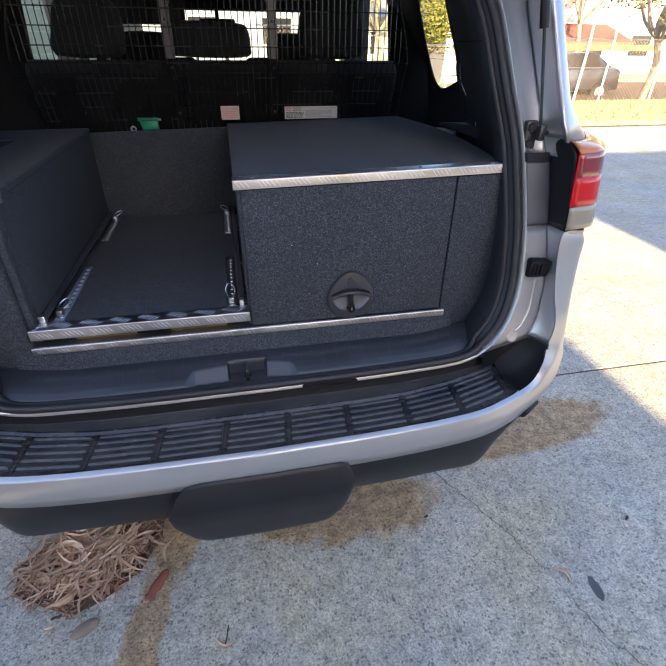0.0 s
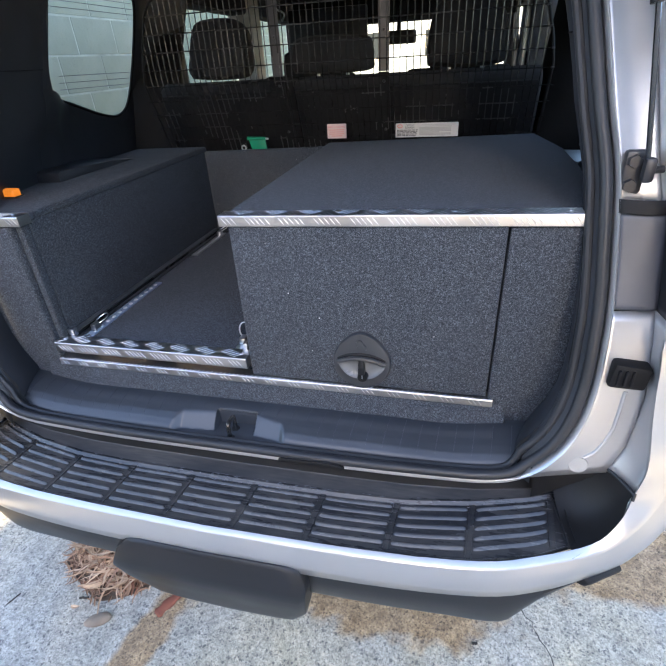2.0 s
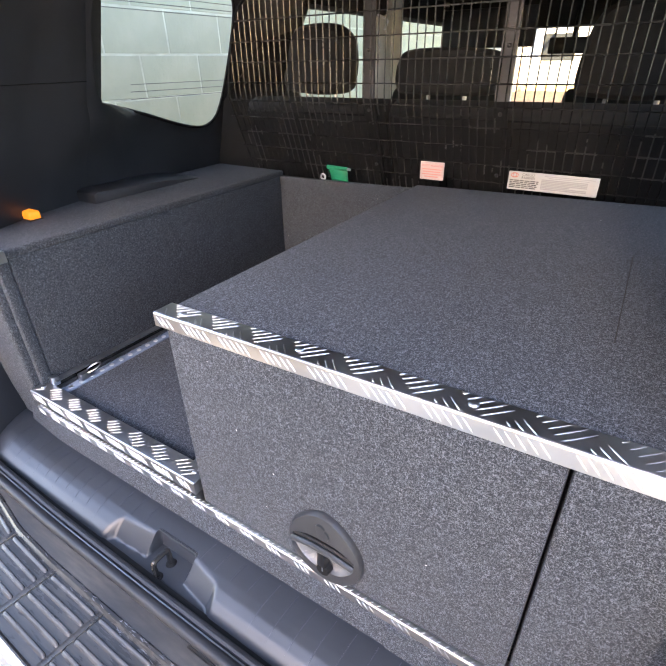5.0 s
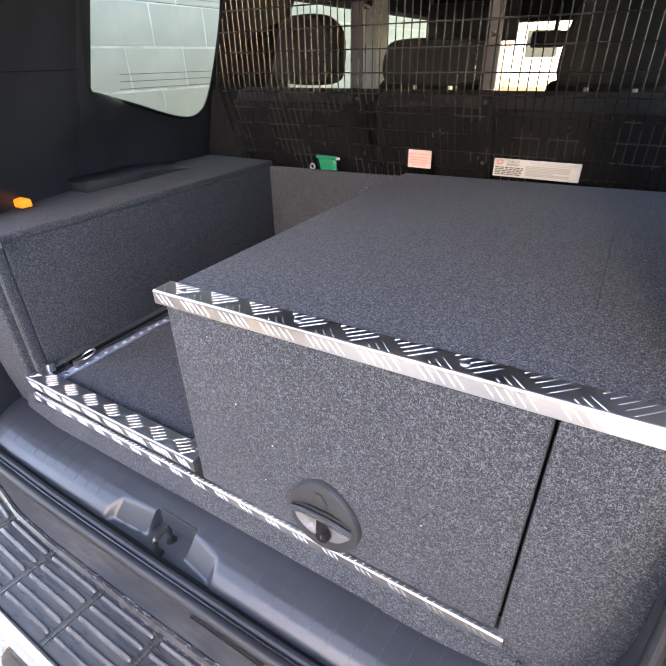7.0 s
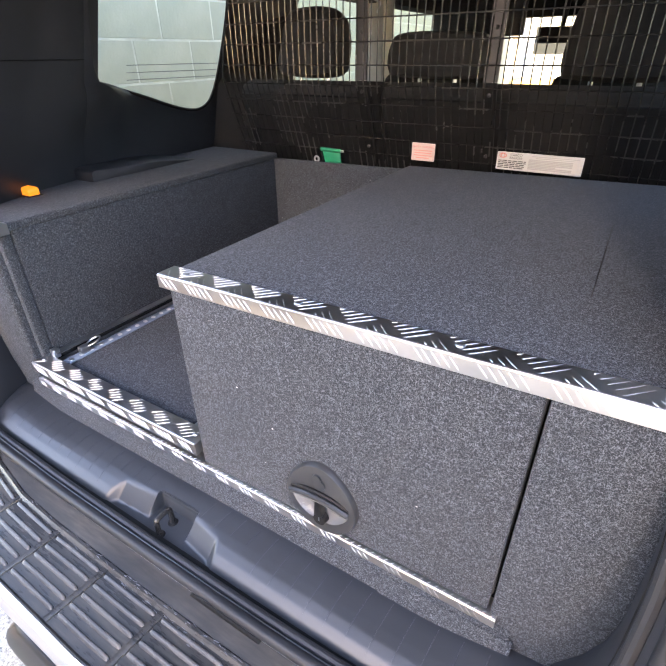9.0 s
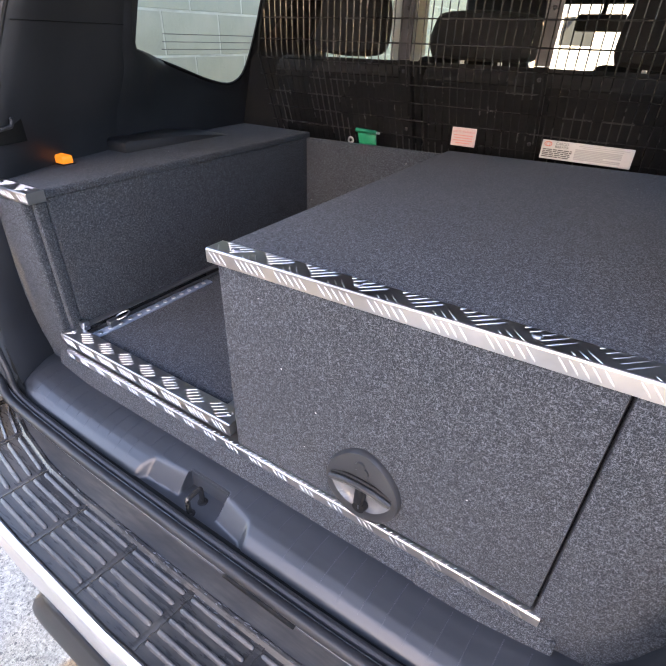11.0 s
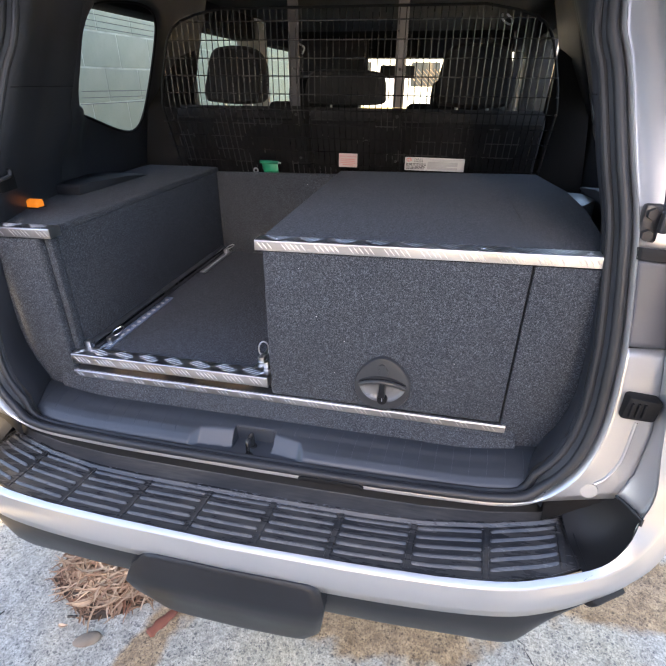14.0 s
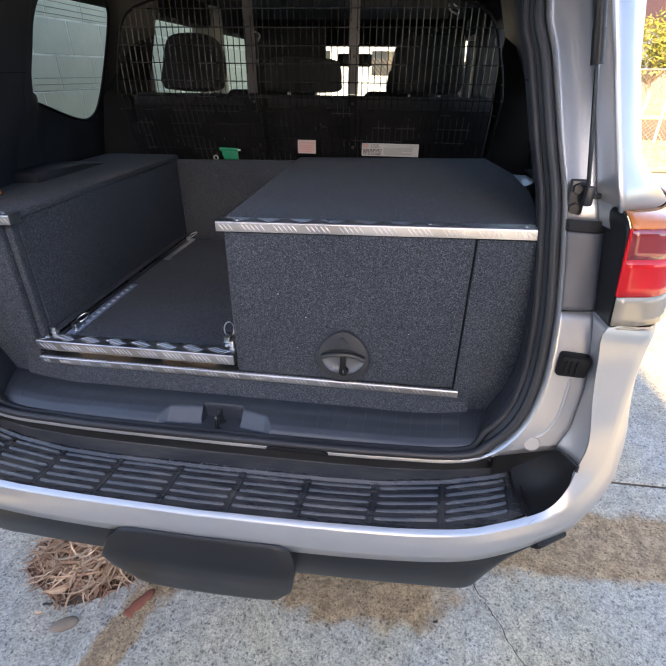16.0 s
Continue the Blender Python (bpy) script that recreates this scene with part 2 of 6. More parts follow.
ALULIT = worn("lit_tread_bar", (0.74, 0.74, 0.75), 0.36, metal=1.0, vary=0.08, fine=250, relief=0.05)
ZINC = worn("zinc_steel", (0.55, 0.57, 0.6), 0.32, metal=1.0, vary=0.2)
FILM = worn("bluish_film", (0.24, 0.29, 0.38), 0.25, vary=0.2)
# highlight on the slide rails' upper edges, put into a lighter steel colour
RAILLIT = worn("highlit_rail_steel", (0.16, 0.17, 0.19), 0.35, metal=0.7)
STEEL = worn("dark_steel", (0.055, 0.055, 0.06), 0.4, metal=0.5)
WIRE = worn("wire_black", (0.019, 0.019, 0.0195), 0.26, spec=0.6)
PLY = worn("plywood_edge", (0.15, 0.10, 0.055), 0.7, vary=0.4, fine=120)
HEADLINING = worn("head_lining", (0.006, 0.006, 0.0065), 0.95)
FABRIC = worn("seat_fabric", (0.010, 0.010, 0.011), 0.9, fine=500, relief=0.4, depth=0.001)
SEATPLASTIC = worn("seat_back_board", (0.0080, 0.0080, 0.0088), 0.8, vary=0.12, fine=260, relief=0.7, depth=0.001, spec=0.2)
LIGHTTRIM = worn("pale_trim", (0.42, 0.40, 0.36), 0.7, vary=0.1)
CONCRETE = concrete_material()
BLOCK = block_material()
MORTAR = worn("mortar", (0.34, 0.365, 0.30), 0.9, fine=150, relief=0.4, depth=0.002)
DIRT = worn("dirt", (0.085, 0.058, 0.038), 0.95, vary=0.5, fine=90, relief=0.8, depth=0.006)
DRYGRASS = worn("dry_grass_ground", (0.42, 0.33, 0.16), 0.95, vary=0.5, fine=40, relief=0.8, depth=0.02)
ASPHALT = worn("asphalt", (0.09, 0.09, 0.095), 0.85, vary=0.3, fine=120, relief=0.5, depth=0.003)
RENDER_WALL = worn("rendered_wall", (0.62, 0.58, 0.50), 0.85, vary=0.1, fine=60, relief=0.3, depth=0.002)
SHADEWALL = worn("brown_wall", (0.27, 0.22, 0.18), 0.85, vary=0.15, fine=60, relief=0.3, depth=0.002)
WHITEWALL = worn("white_wall", (0.66, 0.65, 0.62), 0.8, vary=0.06)
ROOFRED = worn("red_roof", (0.22, 0.07, 0.05), 0.7, vary=0.3)
WHITE = worn("white_print", (0.50, 0.50, 0.49), 0.5, vary=0.06)
REDINK = material("red_ink", (0.55, 0.17, 0.14), 0.6)
BLACKINK = material("black_ink", (0.05, 0.05, 0.05), 0.6)
GREYINK = material("grey_ink", (0.33, 0.33, 0.33), 0.6)
GREEN = worn("green_plastic", (0.0, 0.22, 0.11), 0.4, vary=0.15)
CLEARPLASTIC = worn("clear_cap", (0.42, 0.42, 0.43), 0.3)
DARKCAR = worn("dark_blue_paint", (0.03, 0.035, 0.05), 0.25, coat=0.8, vary=0.1)
TYRE = worn("tyre_rubber", (0.02, 0.02, 0.02), 0.85)
LEAF = leaf_material("dry_leaf", [(0.0, (0.26, 0.12, 0.07)), (0.15, (0.66, 0.46, 0.29)), (0.35, (0.44, 0.25, 0.15)), (0.55, (0.76, 0.58, 0.40)), (0.75, (0.56, 0.36, 0.22)), (0.9, (0.70, 0.52, 0.36)), (1.0, (0.36, 0.14, 0.08))])
CHAFF = leaf_material("leaf_chaff", [(0.0, (0.17, 0.09, 0.055)), (0.5, (0.46, 0.29, 0.185)), (1.0, (0.26, 0.14, 0.085))])
TWIG = worn("dark_twig", (0.035, 0.028, 0.022), 0.85, vary=0.3)
BARK = worn("red_bark", (0.19, 0.062, 0.036), 0.8, vary=0.3)
FOLIAGE = leaf_material("foliage", [(0.0, (0.09, 0.11, 0.02)), (0.5, (0.20, 0.20, 0.035)), (1.0, (0.33, 0.28, 0.06))])
TRUNK = worn("trunk_bark", (0.30, 0.25, 0.2), 0.9, vary=0.3, fine=30, relief=0.8, depth=0.02)
GLASS = material("window_glass", (0.70, 0.76, 0.71), 0.0, trans=1.0, ior=1.02, spec=0.3)
SCREENGLASS = material("shaded_windscreen_glass", (0.40, 0.43, 0.45), 0.0, trans=1.0, ior=1.02, spec=0.3)
DARKGLASS = material("dark_glass", (0.02, 0.025, 0.03), 0.05, spec=0.6)
LAMPRED = material("red_lens", (0.52, 0.008, 0.012), 0.12, spec=0.5)
LAMPDARK = material("smoked_lens", (0.22, 0.010, 0.012), 0.05, spec=0.9, coat=0.6)
LAMPCLEAR = material("clear_lens", (0.27, 0.235, 0.18), 0.07, spec=0.9)
LAMPORANGE = material("orange_lens", (0.55, 0.17, 0.04), 0.12, spec=0.5)
AMBER = material("amber_lens", (0.62, 0.14, 0.012), 0.2)
shader(AMBER).inputs["Emission Color"].default_value = (1.0, 0.30, 0.03, 1)
shader(AMBER).inputs["Emission Strength"].default_value = 0.075


# ---- mesh helpers ----
def thing(name, at, label, category, group="", kind=""):
    ob = new(name)
    ob.location = at
    ob.empty_display_size = 0.1
    return tagged(ob, label, category, group, kind)


def root_of(ob):
    while ob.parent:
        ob = ob.parent
    return ob


def part(name, bm, mat, parent=None, label="", smooth=True, sharp=35):
    """One mesh object from a bmesh given in world metres, under a thing or a part."""
    if parent is not None:
        if root_of(parent).name == "drawer_system":  # the carpentry leans a little
            for v in bm.verts:
                v.co.z += 0.021 * v.co.x * smooth01(0.92, 1.22, v.co.z)
        bmesh.ops.translate(bm, verts=bm.verts, vec=-root_of(parent).location)
    me = bpy.data.meshes.new(name)
    bm.normal_update()
    bm.to_mesh(me)
    bm.free()
    for m in mat if isinstance(mat, (list, tuple)) else [mat]:
        me.materials.append(m)
    if smooth:
        me.polygons.foreach_set("use_smooth", [True] * len(me.polygons))
        me.set_sharp_from_angle(angle=radians(sharp))
    ob = new(name, me)
    ob.parent = parent
    if label:
        ob["label"] = label
    return ob


def bevelled(bm, width, seg=2):
    if width > 0:
        bmesh.ops.bevel(bm, geom=[e for e in bm.edges if len(e.link_faces) == 2 and e.calc_face_angle(0) > 0.5], offset=width, segments=seg, profile=0.5, affect="EDGES", clamp_overlap=True)
    return bm


def box(x0, x1, y0, y1, z0, z1, bev=0.0, seg=2, bm=None):
    own = bmesh.new()
    bmesh.ops.create_cube(own, size=1.0)
    bmesh.ops.transform(own, matrix=Matrix.Translation(((x0 + x1) / 2, (y0 + y1) / 2, (z0 + z1) / 2)) @ Matrix.Diagonal((abs(x1 - x0), abs(y1 - y0), abs(z1 - z0), 1)), verts=own.verts)
    bevelled(own, bev, seg)
    return merged(bm, own)


def merged(bm, other):
    if bm is None:
        return other
    me = bpy.data.meshes.new("tmp")
    other.to_mesh(me)
    other.free()
    bm.from_mesh(me)
    bpy.data.meshes.remove(me)
    return bm


def prism(poly, axis, a, b, bev=0.0, seg=2, bm=None):
    """A polygon in the plane across the axis, from a to b along it. x: (y, z), y: (x, z), z: (x, y)."""
    own = bmesh.new()

    def at(p, d):
        return {"x": (d, p[0], p[1]), "y": (p[0], d, p[1]), "z": (p[0], p[1], d)}[axis]
    lo, hi = [own.verts.new(at(p, a)) for p in poly], [own.verts.new(at(p, b)) for p in poly]
    own.faces.new(lo)
    own.faces.new(hi)
    for i in range(len(poly)):
        j = (i + 1) % len(poly)
        own.faces.new((lo[i], lo[j], hi[j], hi[i]))
    bmesh.ops.recalc_face_normals(own, faces=own.faces)
    bevelled(own, bev, seg)
    return merged(bm, own)


def loft(rows, closed=False, bm=None, caps=False):
    own = bmesh.new()
    vs = [[own.verts.new(p) for p in row] for row in rows]
    n = len(rows[0])
    for a, b in zip(vs, vs[1:]):
        for i in range(n if closed else n - 1):
            j = (i + 1) % n
            own.faces.new((a[i], a[j], b[j], b[i]))
    if caps and closed:
        own.faces.new(vs[0])
        own.faces.new(vs[-1])
    bmesh.ops.recalc_face_normals(own, faces=own.faces)
    return merged(bm, own)


def thick(ob, t, offset=-1.0):
    mod = ob.modifiers.new("thickness", "SOLIDIFY")
    mod.thickness, mod.offset = t, offset
    return ob


def spline(pts, n):
    """Points along a smooth curve through pts, n to each span."""
    P = [Vector(p) for p in pts]
    P = [2 * P[0] - P[1]] + P + [2 * P[-1] - P[-2]]
    out = []
    for i in range(1, len(P) - 2):
        a, b, c, d = P[i - 1 : i + 3]
        for k in range(n):
            t = k / n
            out.append(0.5 * (2 * b + (c - a) * t + (2 * a - 5 * b + 4 * c - d) * t * t + (3 * b - a - 3 * c + d) * t ** 3))
    return out + [P[-2]]


def tube(pts, r, n=8, closed=False, bm=None):
    P = [Vector(p) for p in pts]
    rows = []
    up = None
    for i, p in enumerate(P):
        if closed:
            d = P[(i + 1) % len(P)] - P[i - 1]
        else:
            d = P[min(i + 1, len(P) - 1)] - P[max(i - 1, 0)]
        d.normalize()
        if up is None:
            up = d.orthogonal().normalized()
        up = (up - d * up.dot(d)).normalized()
        side = d.cross(up)
        rows.append([p + r * (math.cos(2 * math.pi * k / n) * up + math.sin(2 * math.pi * k / n) * side) for k in range(n)])
    if closed:
        rows.append(rows[0])
    return loft(rows, True, bm, caps=not closed)


def smooth01(a, b, x):
    t = max(0.0, min(1.0, (x - a) / (b - a)))
    return t * t * (3 - 2 * t)


def lerp(a, b, t):
    return a + (b - a) * t


def curve_at(table, x):
    """Linear look-up in rows of (x, value, value...)."""
    xs = [r[0] for r in table]
    return [float(np.interp(x, xs, [r[k] for r in table])) for k in range(1, len(table[0]))]


# ---- ground and setting ----
ground = part("ground", box(-150, 150, -150, 250, -0.6, -0.06), DIRT)
tagged(ground, "bare dry dirt ground around the driveway", "ground", kind="structure")
JOINT_Y = 0.68


def slab(x0, x1, y0, y1):
    ob = part("driveway", box(x0, x1, y0, y1, -0.16, 0.0, 0.006, 1), CONCRETE)
    return tagged(ob, "weathered grey exposed-aggregate concrete driveway slab with clay stains", "driveway", kind="structure")


slab(-1.52, 30, -9.0, JOINT_Y - 0.006)
slab(-1.52, 30, JOINT_Y + 0.006, 8.6)

# the hole in the joint is filled by sandy grit
joint = part("driveway_joint", box(-1.5, 30, JOINT_Y - 0.006, JOINT_Y + 0.006, -0.1, -0.006), DIRT)
tagged(joint, "dark gritty expansion joint between concrete slabs", "joint", kind="structure")


def crack_mesh():
    rng = random.Random(5)
    pts = [(0.60, 0.34), (0.683, 0.179), (0.76, 0.02), (0.832, -0.127), (0.872, -0.25), (0.907, -0.357), (0.95, -0.524), (1.03, -0.66), (1.08, -0.82), (1.13, -1.1)]
    line = [p + Vector((rng.uniform(-0.006, 0.006), rng.uniform(-0.006, 0.006))) for p in spline(pts, 9)]
    rows = []
    for i, p in enumerate(line):
        d = (line[min(i + 1, len(line) - 1)] - line[max(i - 1, 0)]).normalized()
        n = Vector((-d.y, d.x)) * rng.uniform(0.0004, 0.0019)
        rows.append([(p.x - n.x, p.y - n.y, 0.0012), (p.x, p.y, 0.0016), (p.x + n.x, p.y + n.y, 0.0012)])
    return loft(rows)


crack = part("crack", crack_mesh(), worn("crack_dirt", (0.05, 0.045, 0.04), 1.0))
tagged(crack, "thin meandering crack filled with dirt in the concrete", "crack", kind="structure")

# block wall beside the vehicle
WALL_X = -1.78
wall = part("wall_blocks_west", box(WALL_X - 0.2, WALL_X - 0.0015, 0.35, 9.0, -0.1, 3.2), MORTAR)
tagged(wall, "pale green-grey painted concrete block wall of a house", "wall", kind="structure")

# unseen walls added behind the camera to shade the driveway, gapped for sun
for x0, x1, low, top in ((-14.0, -1.44, -0.1, 8.04), (-1.215, -0.662, -0.1, 6.015), (-1.215, -0.662, 6.57, 8.04), (-0.660, 1.88, -0.1, 8.04), (3.58, 20.0, -0.1, 8.04)):
    ob = part("shade_wall_behind", box(x0, x1, -12.3, -12.0, low, top, 0.01, 1), SHADEWALL)
    tagged(ob, "plain brown unseen wall added to cast shade", "wall", kind="structure")

# ---- vehicle ----
car = thing("suv", (0, 1.9, 0), "silver four-wheel-drive wagon with its tailgate lifted open", "car")

LIP = [(0.60, 0.205, 1.82), (0.585, 0.113, 1.63), (0.603, 0.075, 1.55), (0.628, 0.02, 1.417), (0.645, -0.008, 1.342), (0.653, -0.031, 1.281), (0.665, -0.072, 1.145), (0.666, -0.095, 1.06), (0.662, -0.113, 0.99), (0.648, -0.128, 0.925), (0.622, -0.138, 0.872), (0.575, -0.146, 0.826), (0.51, -0.149, 0.806), (0.40, -0.151, 0.800), (0.25, -0.154, 0.798), (0.0, -0.155, 0.798)]
half = spline(LIP, 5)
OUT = half + [Vector((-p.x, p.y, p.z)) for p in half[-2::-1]]


def ring(points, lateral, dy, bottom, sink=(0.0, 0.0)):
    """The opening's outline moved inwards (positive) across its plane and along y; bottom: the share of it that is kept on the sill."""
    res = []
    for i, p in enumerate(points):
        d = points[min(i + 1, len(points) - 1)] - points[max(i - 1, 0)]
        n = Vector((-d.z, 0, d.x)).normalized()
        if n.dot(Vector((0, 0, 1.32)) - Vector((p.x, 0, p.z))) < 0:
            n = -n
        w = smooth01(0.75, 1.0, abs(n.z))
        k = lerp(1.0, bottom, w)
        res.append(p + n * lateral * k + Vector((0, dy + sink[0] * w, sink[1] * w)))
    return res


# bare metal edge, rubber seal and the plastic behind it
part("opening_flange", loft([ring(OUT, -0.005, -0.002, 0.0, (0.004, -0.012)), ring(OUT, -0.003, -0.004, 0.0, (0.006, -0.006)), ring(OUT, 0.0, 0.0, 0.3, (0.006, 0.0)), ring(OUT, 0.002, 0.02, 0.3)]), PAINT, car, "bare silver painted edge of the tailgate opening")
part("door_seal", tube(ring(OUT, 0.012, 0.012, 0.4, (-0.006, 0.001)), 0.0095, 12), SEAL, car, "black rubber tailgate seal")
part("door_seal", tube(ring(OUT, 0.030, 0.030, 0.2, (-0.004, -0.004)), 0.007, 10), SEAL, car, "inner lip of the black rubber seal")
part("seal_backing", loft([ring(OUT, 0.0, 0.016, 0.2, (0, -0.008)), ring(OUT, 0.022, 0.034, 0.2, (0, -0.012)), ring(OUT, 0.036, 0.044, 0.2, (0, -0.014))]), RUBBER, car)

# scuff plate over the sill: level at the carpet, rolling over to the seal; a pocket for the striker
PIT = -0.021
XS = sorted({round(-0.60 + 1.20 * i / 60, 4) for i in range(61)} | {round(PIT - 0.19 + 0.003 * i, 4) for i in range(117)} | {PIT + q * v for q in (-1, 1) for v in (0.0435, 0.0455, 0.0475, 0.0495)})
ROLL = [(0.015, 0.812), (-0.006, 0.817), (-0.020, 0.8195), (-0.035, 0.8205), (-0.048, 0.8203), (-0.062, 0.8190), (-0.078, 0.8150), (-0.093, 0.8080), (-0.106, 0.7985), (-0.116, 0.7870), (-0.121, 0.7760)]
ROLLY = [0.015, -0.006, -0.020, -0.035, -0.046, -0.052, -0.0545, -0.056, -0.058, -0.060] + [-0.0625 - 0.0025 * i for i in range(24)]


def roll_z(y):
    return float(np.interp(-y, [-q[0] for q in ROLL], [q[1] for q in ROLL]))


def sill_z(x, y):
    """The scuff plate's height: a roll, a square pit for the striker, and a scooped cheek on each side of it."""
    a, z = x - PIT, roll_z(y)
    if -0.19 < a < 0.16:
        if a < 0:
            scoop = 0.816 + 1.05 * (y + 0.067) - 0.07 * (a + 0.060) + 0.9 * max(0.0, -0.128 - a)
        else:
            scoop = 0.816 + 1.0 * (y + 0.066) + 0.15 * (a - 0.050) + 0.8 * max(0.0, a - 0.108)
        if abs(a) > 0.0445:
            floor_z = max(scoop, 0.787)
            d = max(0.0, 1 - abs(z - floor_z) / 0.0035)
            z = min(z, floor_z) - 0.25 * 0.0035 * d * d  # a small round at the crease
        depth = (1 - smooth01(0.044, 0.049, abs(a))) * smooth01(-0.0535, -0.0595, y)
        z = lerp(z, min(z, 0.787), depth)
    return z + 0.02 * smooth01(0.42, 0.62, abs(x))


part("scuff_plate", loft([[(x, y, sill_z(x, y)) for y in ROLLY] for x in XS]), SILL, car, "black plastic scuff plate over the cargo sill", sharp=40)
part("pocket_rim", tube([(PIT - 0.0475, -0.060, 0.8185), (PIT - 0.0465, -0.0555, 0.8196), (PIT + 0.0465, -0.0555, 0.8196), (PIT + 0.0475, -0.060, 0.8185)], 0.0013, 6), SILL, car)
for i in range(35):
    x = -0.595 + i * 0.035
    if abs(x - PIT) < 0.052:
        continue
    reach = 0.098 if abs(x - PIT) > 0.165 else 0.062
    rows = []
    for k in range(9):
        y = lerp(-0.024, -reach, k / 8)
        xx = x + 0.10 * (y + 0.07) * (1 if x > 0 else -1)
        z = sill_z(xx, y)
        rows.append([(xx - 0.0008, y, z - 0.0006), (xx - 0.0004, y, z + 0.0005), (xx + 0.0004, y, z + 0.0005), (xx + 0.0008, y, z - 0.0006)])
    part("grip_line", loft(rows), GRIP, car)

# striker: a bent bar on a plate
for y in (-0.108, -0.078):
    bm = bmesh.new()
    bmesh.ops.create_cone(bm, cap_ends=True, segments=16, radius1=0.010, radius2=0.008, depth=0.003)
    bmesh.ops.translate(bm, verts=bm.verts, vec=(-0.022, y, 0.7880))
    part("striker_washer", bm, RISER, car)
part("striker", tube(spline([(-0.022, -0.108, 0.787), (-0.022, -0.108, 0.815), (-0.022, -0.104, 0.823), (-0.022, -0.082, 0.823), (-0.022, -0.078, 0.815), (-0.022, -0.078, 0.787)], 4), 0.0048, 8), WIRE, car, "black steel striker loop of the tailgate lock")
part("release_cover", prism([(0.105, 0.790), (0.245, 0.790), (0.235, 0.801), (0.115, 0.801)], "y", -0.1605, -0.146, 0.002), RUBBER, car, "small black rubber cover on the sill edge")

# bumper: step pad, painted band, lower valance, tow cover
BACK = [(0.0, -0.176), (0.25, -0.174), (0.37, -0.168), (0.50, -0.146), (0.60, -0.118), (0.66, -0.094)]
FRONT = [(0.0, -0.300), (0.25, -0.296), (0.40, -0.289), (0.50, -0.277), (0.60, -0.247), (0.68, -0.205)]


def pad_y(x, f):
    """f 0: the pad's edge at the car, 1: its outer edge."""
    return lerp(curve_at(BACK, abs(x))[0], curve_at(FRONT, abs(x))[0], f)


PADX = [-0.66 + 1.32 * i / 66 for i in range(67)]
part("step_pad", loft([[(x, pad_y(x, 0) + 0.006, 0.7440), (x, pad_y(x, 0) + 0.001, 0.7446), (x, pad_y(x, 0) - 0.001, 0.7477), (x, pad_y(x, 0) - 0.006, 0.7477), (x, pad_y(x, 0) - 0.012, 0.7425), (x, pad_y(x, 0.5), 0.7420), (x, pad_y(x, 0.955), 0.7420), (x, pad_y(x, 0.985), 0.747), (x, pad_y(x, 1.0), 0.747), (x, pad_y(x, 1.0) + 0.002, 0.735)] for x in PADX]), PAD, car, "black ribbed plastic step pad of the bumper")
LEDGE = [(0.0, -0.141), (0.25, -0.139), (0.37, -0.136), (0.50, -0.124), (0.60, -0.104), (0.66, -0.080)]
part("pad_ledge", loft([[(x, curve_at(LEDGE, abs(x))[0] + 0.003, 0.7482), (x, curve_at(LEDGE, abs(x))[0], 0.7466), (x, lerp(curve_at(LEDGE, abs(x))[0], pad_y(x, 0), 0.5), 0.7456), (x, pad_y(x, 0) + 0.001, 0.7452)] for x in PADX]), LEDGE_PLASTIC, car, "black plastic ledge behind the step pad", sharp=20)
# wall split from the pad in a darker colour that holds its shade
part("pad_riser", loft([[(x, curve_at(LEDGE, abs(x))[0] + 0.010, 0.80), (x, curve_at(LEDGE, abs(x))[0] + 0.004, 0.752), (x, curve_at(LEDGE, abs(x))[0] + 0.002, 0.7472)] for x in PADX]), RISER, car, "matt black plastic wall behind the step pad, darkened for shade")
DIV = [-0.648, -0.516, -0.3725, -0.229, -0.0855, 0.058, 0.2015, 0.348, 0.489, 0.632]
for a, b in zip(DIV, DIV[1:]):
    for k in range(5):
        f0 = 0.165 + k * 0.162
        lean = -0.012
        n = 10
        rows = []
        for i in range(n + 1):
            t = (0.0, 0.012, 0.035, 0.1, 0.3, 0.5, 0.7, 0.9, 0.965, 0.988, 1.0)[i]
            x = lerp(a + 0.007, b - 0.007, t)
            fin = (0.0, 0.6, 0.92, 1, 1, 1, 1, 1, 0.92, 0.6, 0.0)[i]
            yc = pad_y(x, f0)
            hw = 0.35 + 0.65 * fin
            sh = lean * (f0 - 0.5)
            rows.append([(x + sh, yc + u * hw, 0.7418 + fin * v) for u, v in ((0.0044, -0.0006), (0.0040, 0.0026), (0.0032, 0.0038), (0.0018, 0.0041), (-0.0004, 0.0032), (-0.0026, 0.0014), (-0.0048, -0.0005))])
        part("rib", loft(rows), PADRIB, car)
for x in DIV:
    rows = []
    for i in range(13):
        f = lerp(0.06, 0.95, i / 12)
        y = pad_y(x, f)
        xx = x - 0.012 * (f - 0.5)
        lip = 0.0012 * (1 + math.cos(2 * math.pi * (f - 0.165) / 0.162)) * 0.5
        rows.append([(xx - 0.0055 - lip, y, 0.7415), (xx - 0.0045 - lip, y, 0.7440), (xx - 0.002, y, 0.7432), (xx + 0.002, y, 0.7432), (xx + 0.0045 + lip, y, 0.7440), (xx + 0.0055 + lip, y, 0.7415)])
    part("pad_divider", loft(rows), PAD, car)
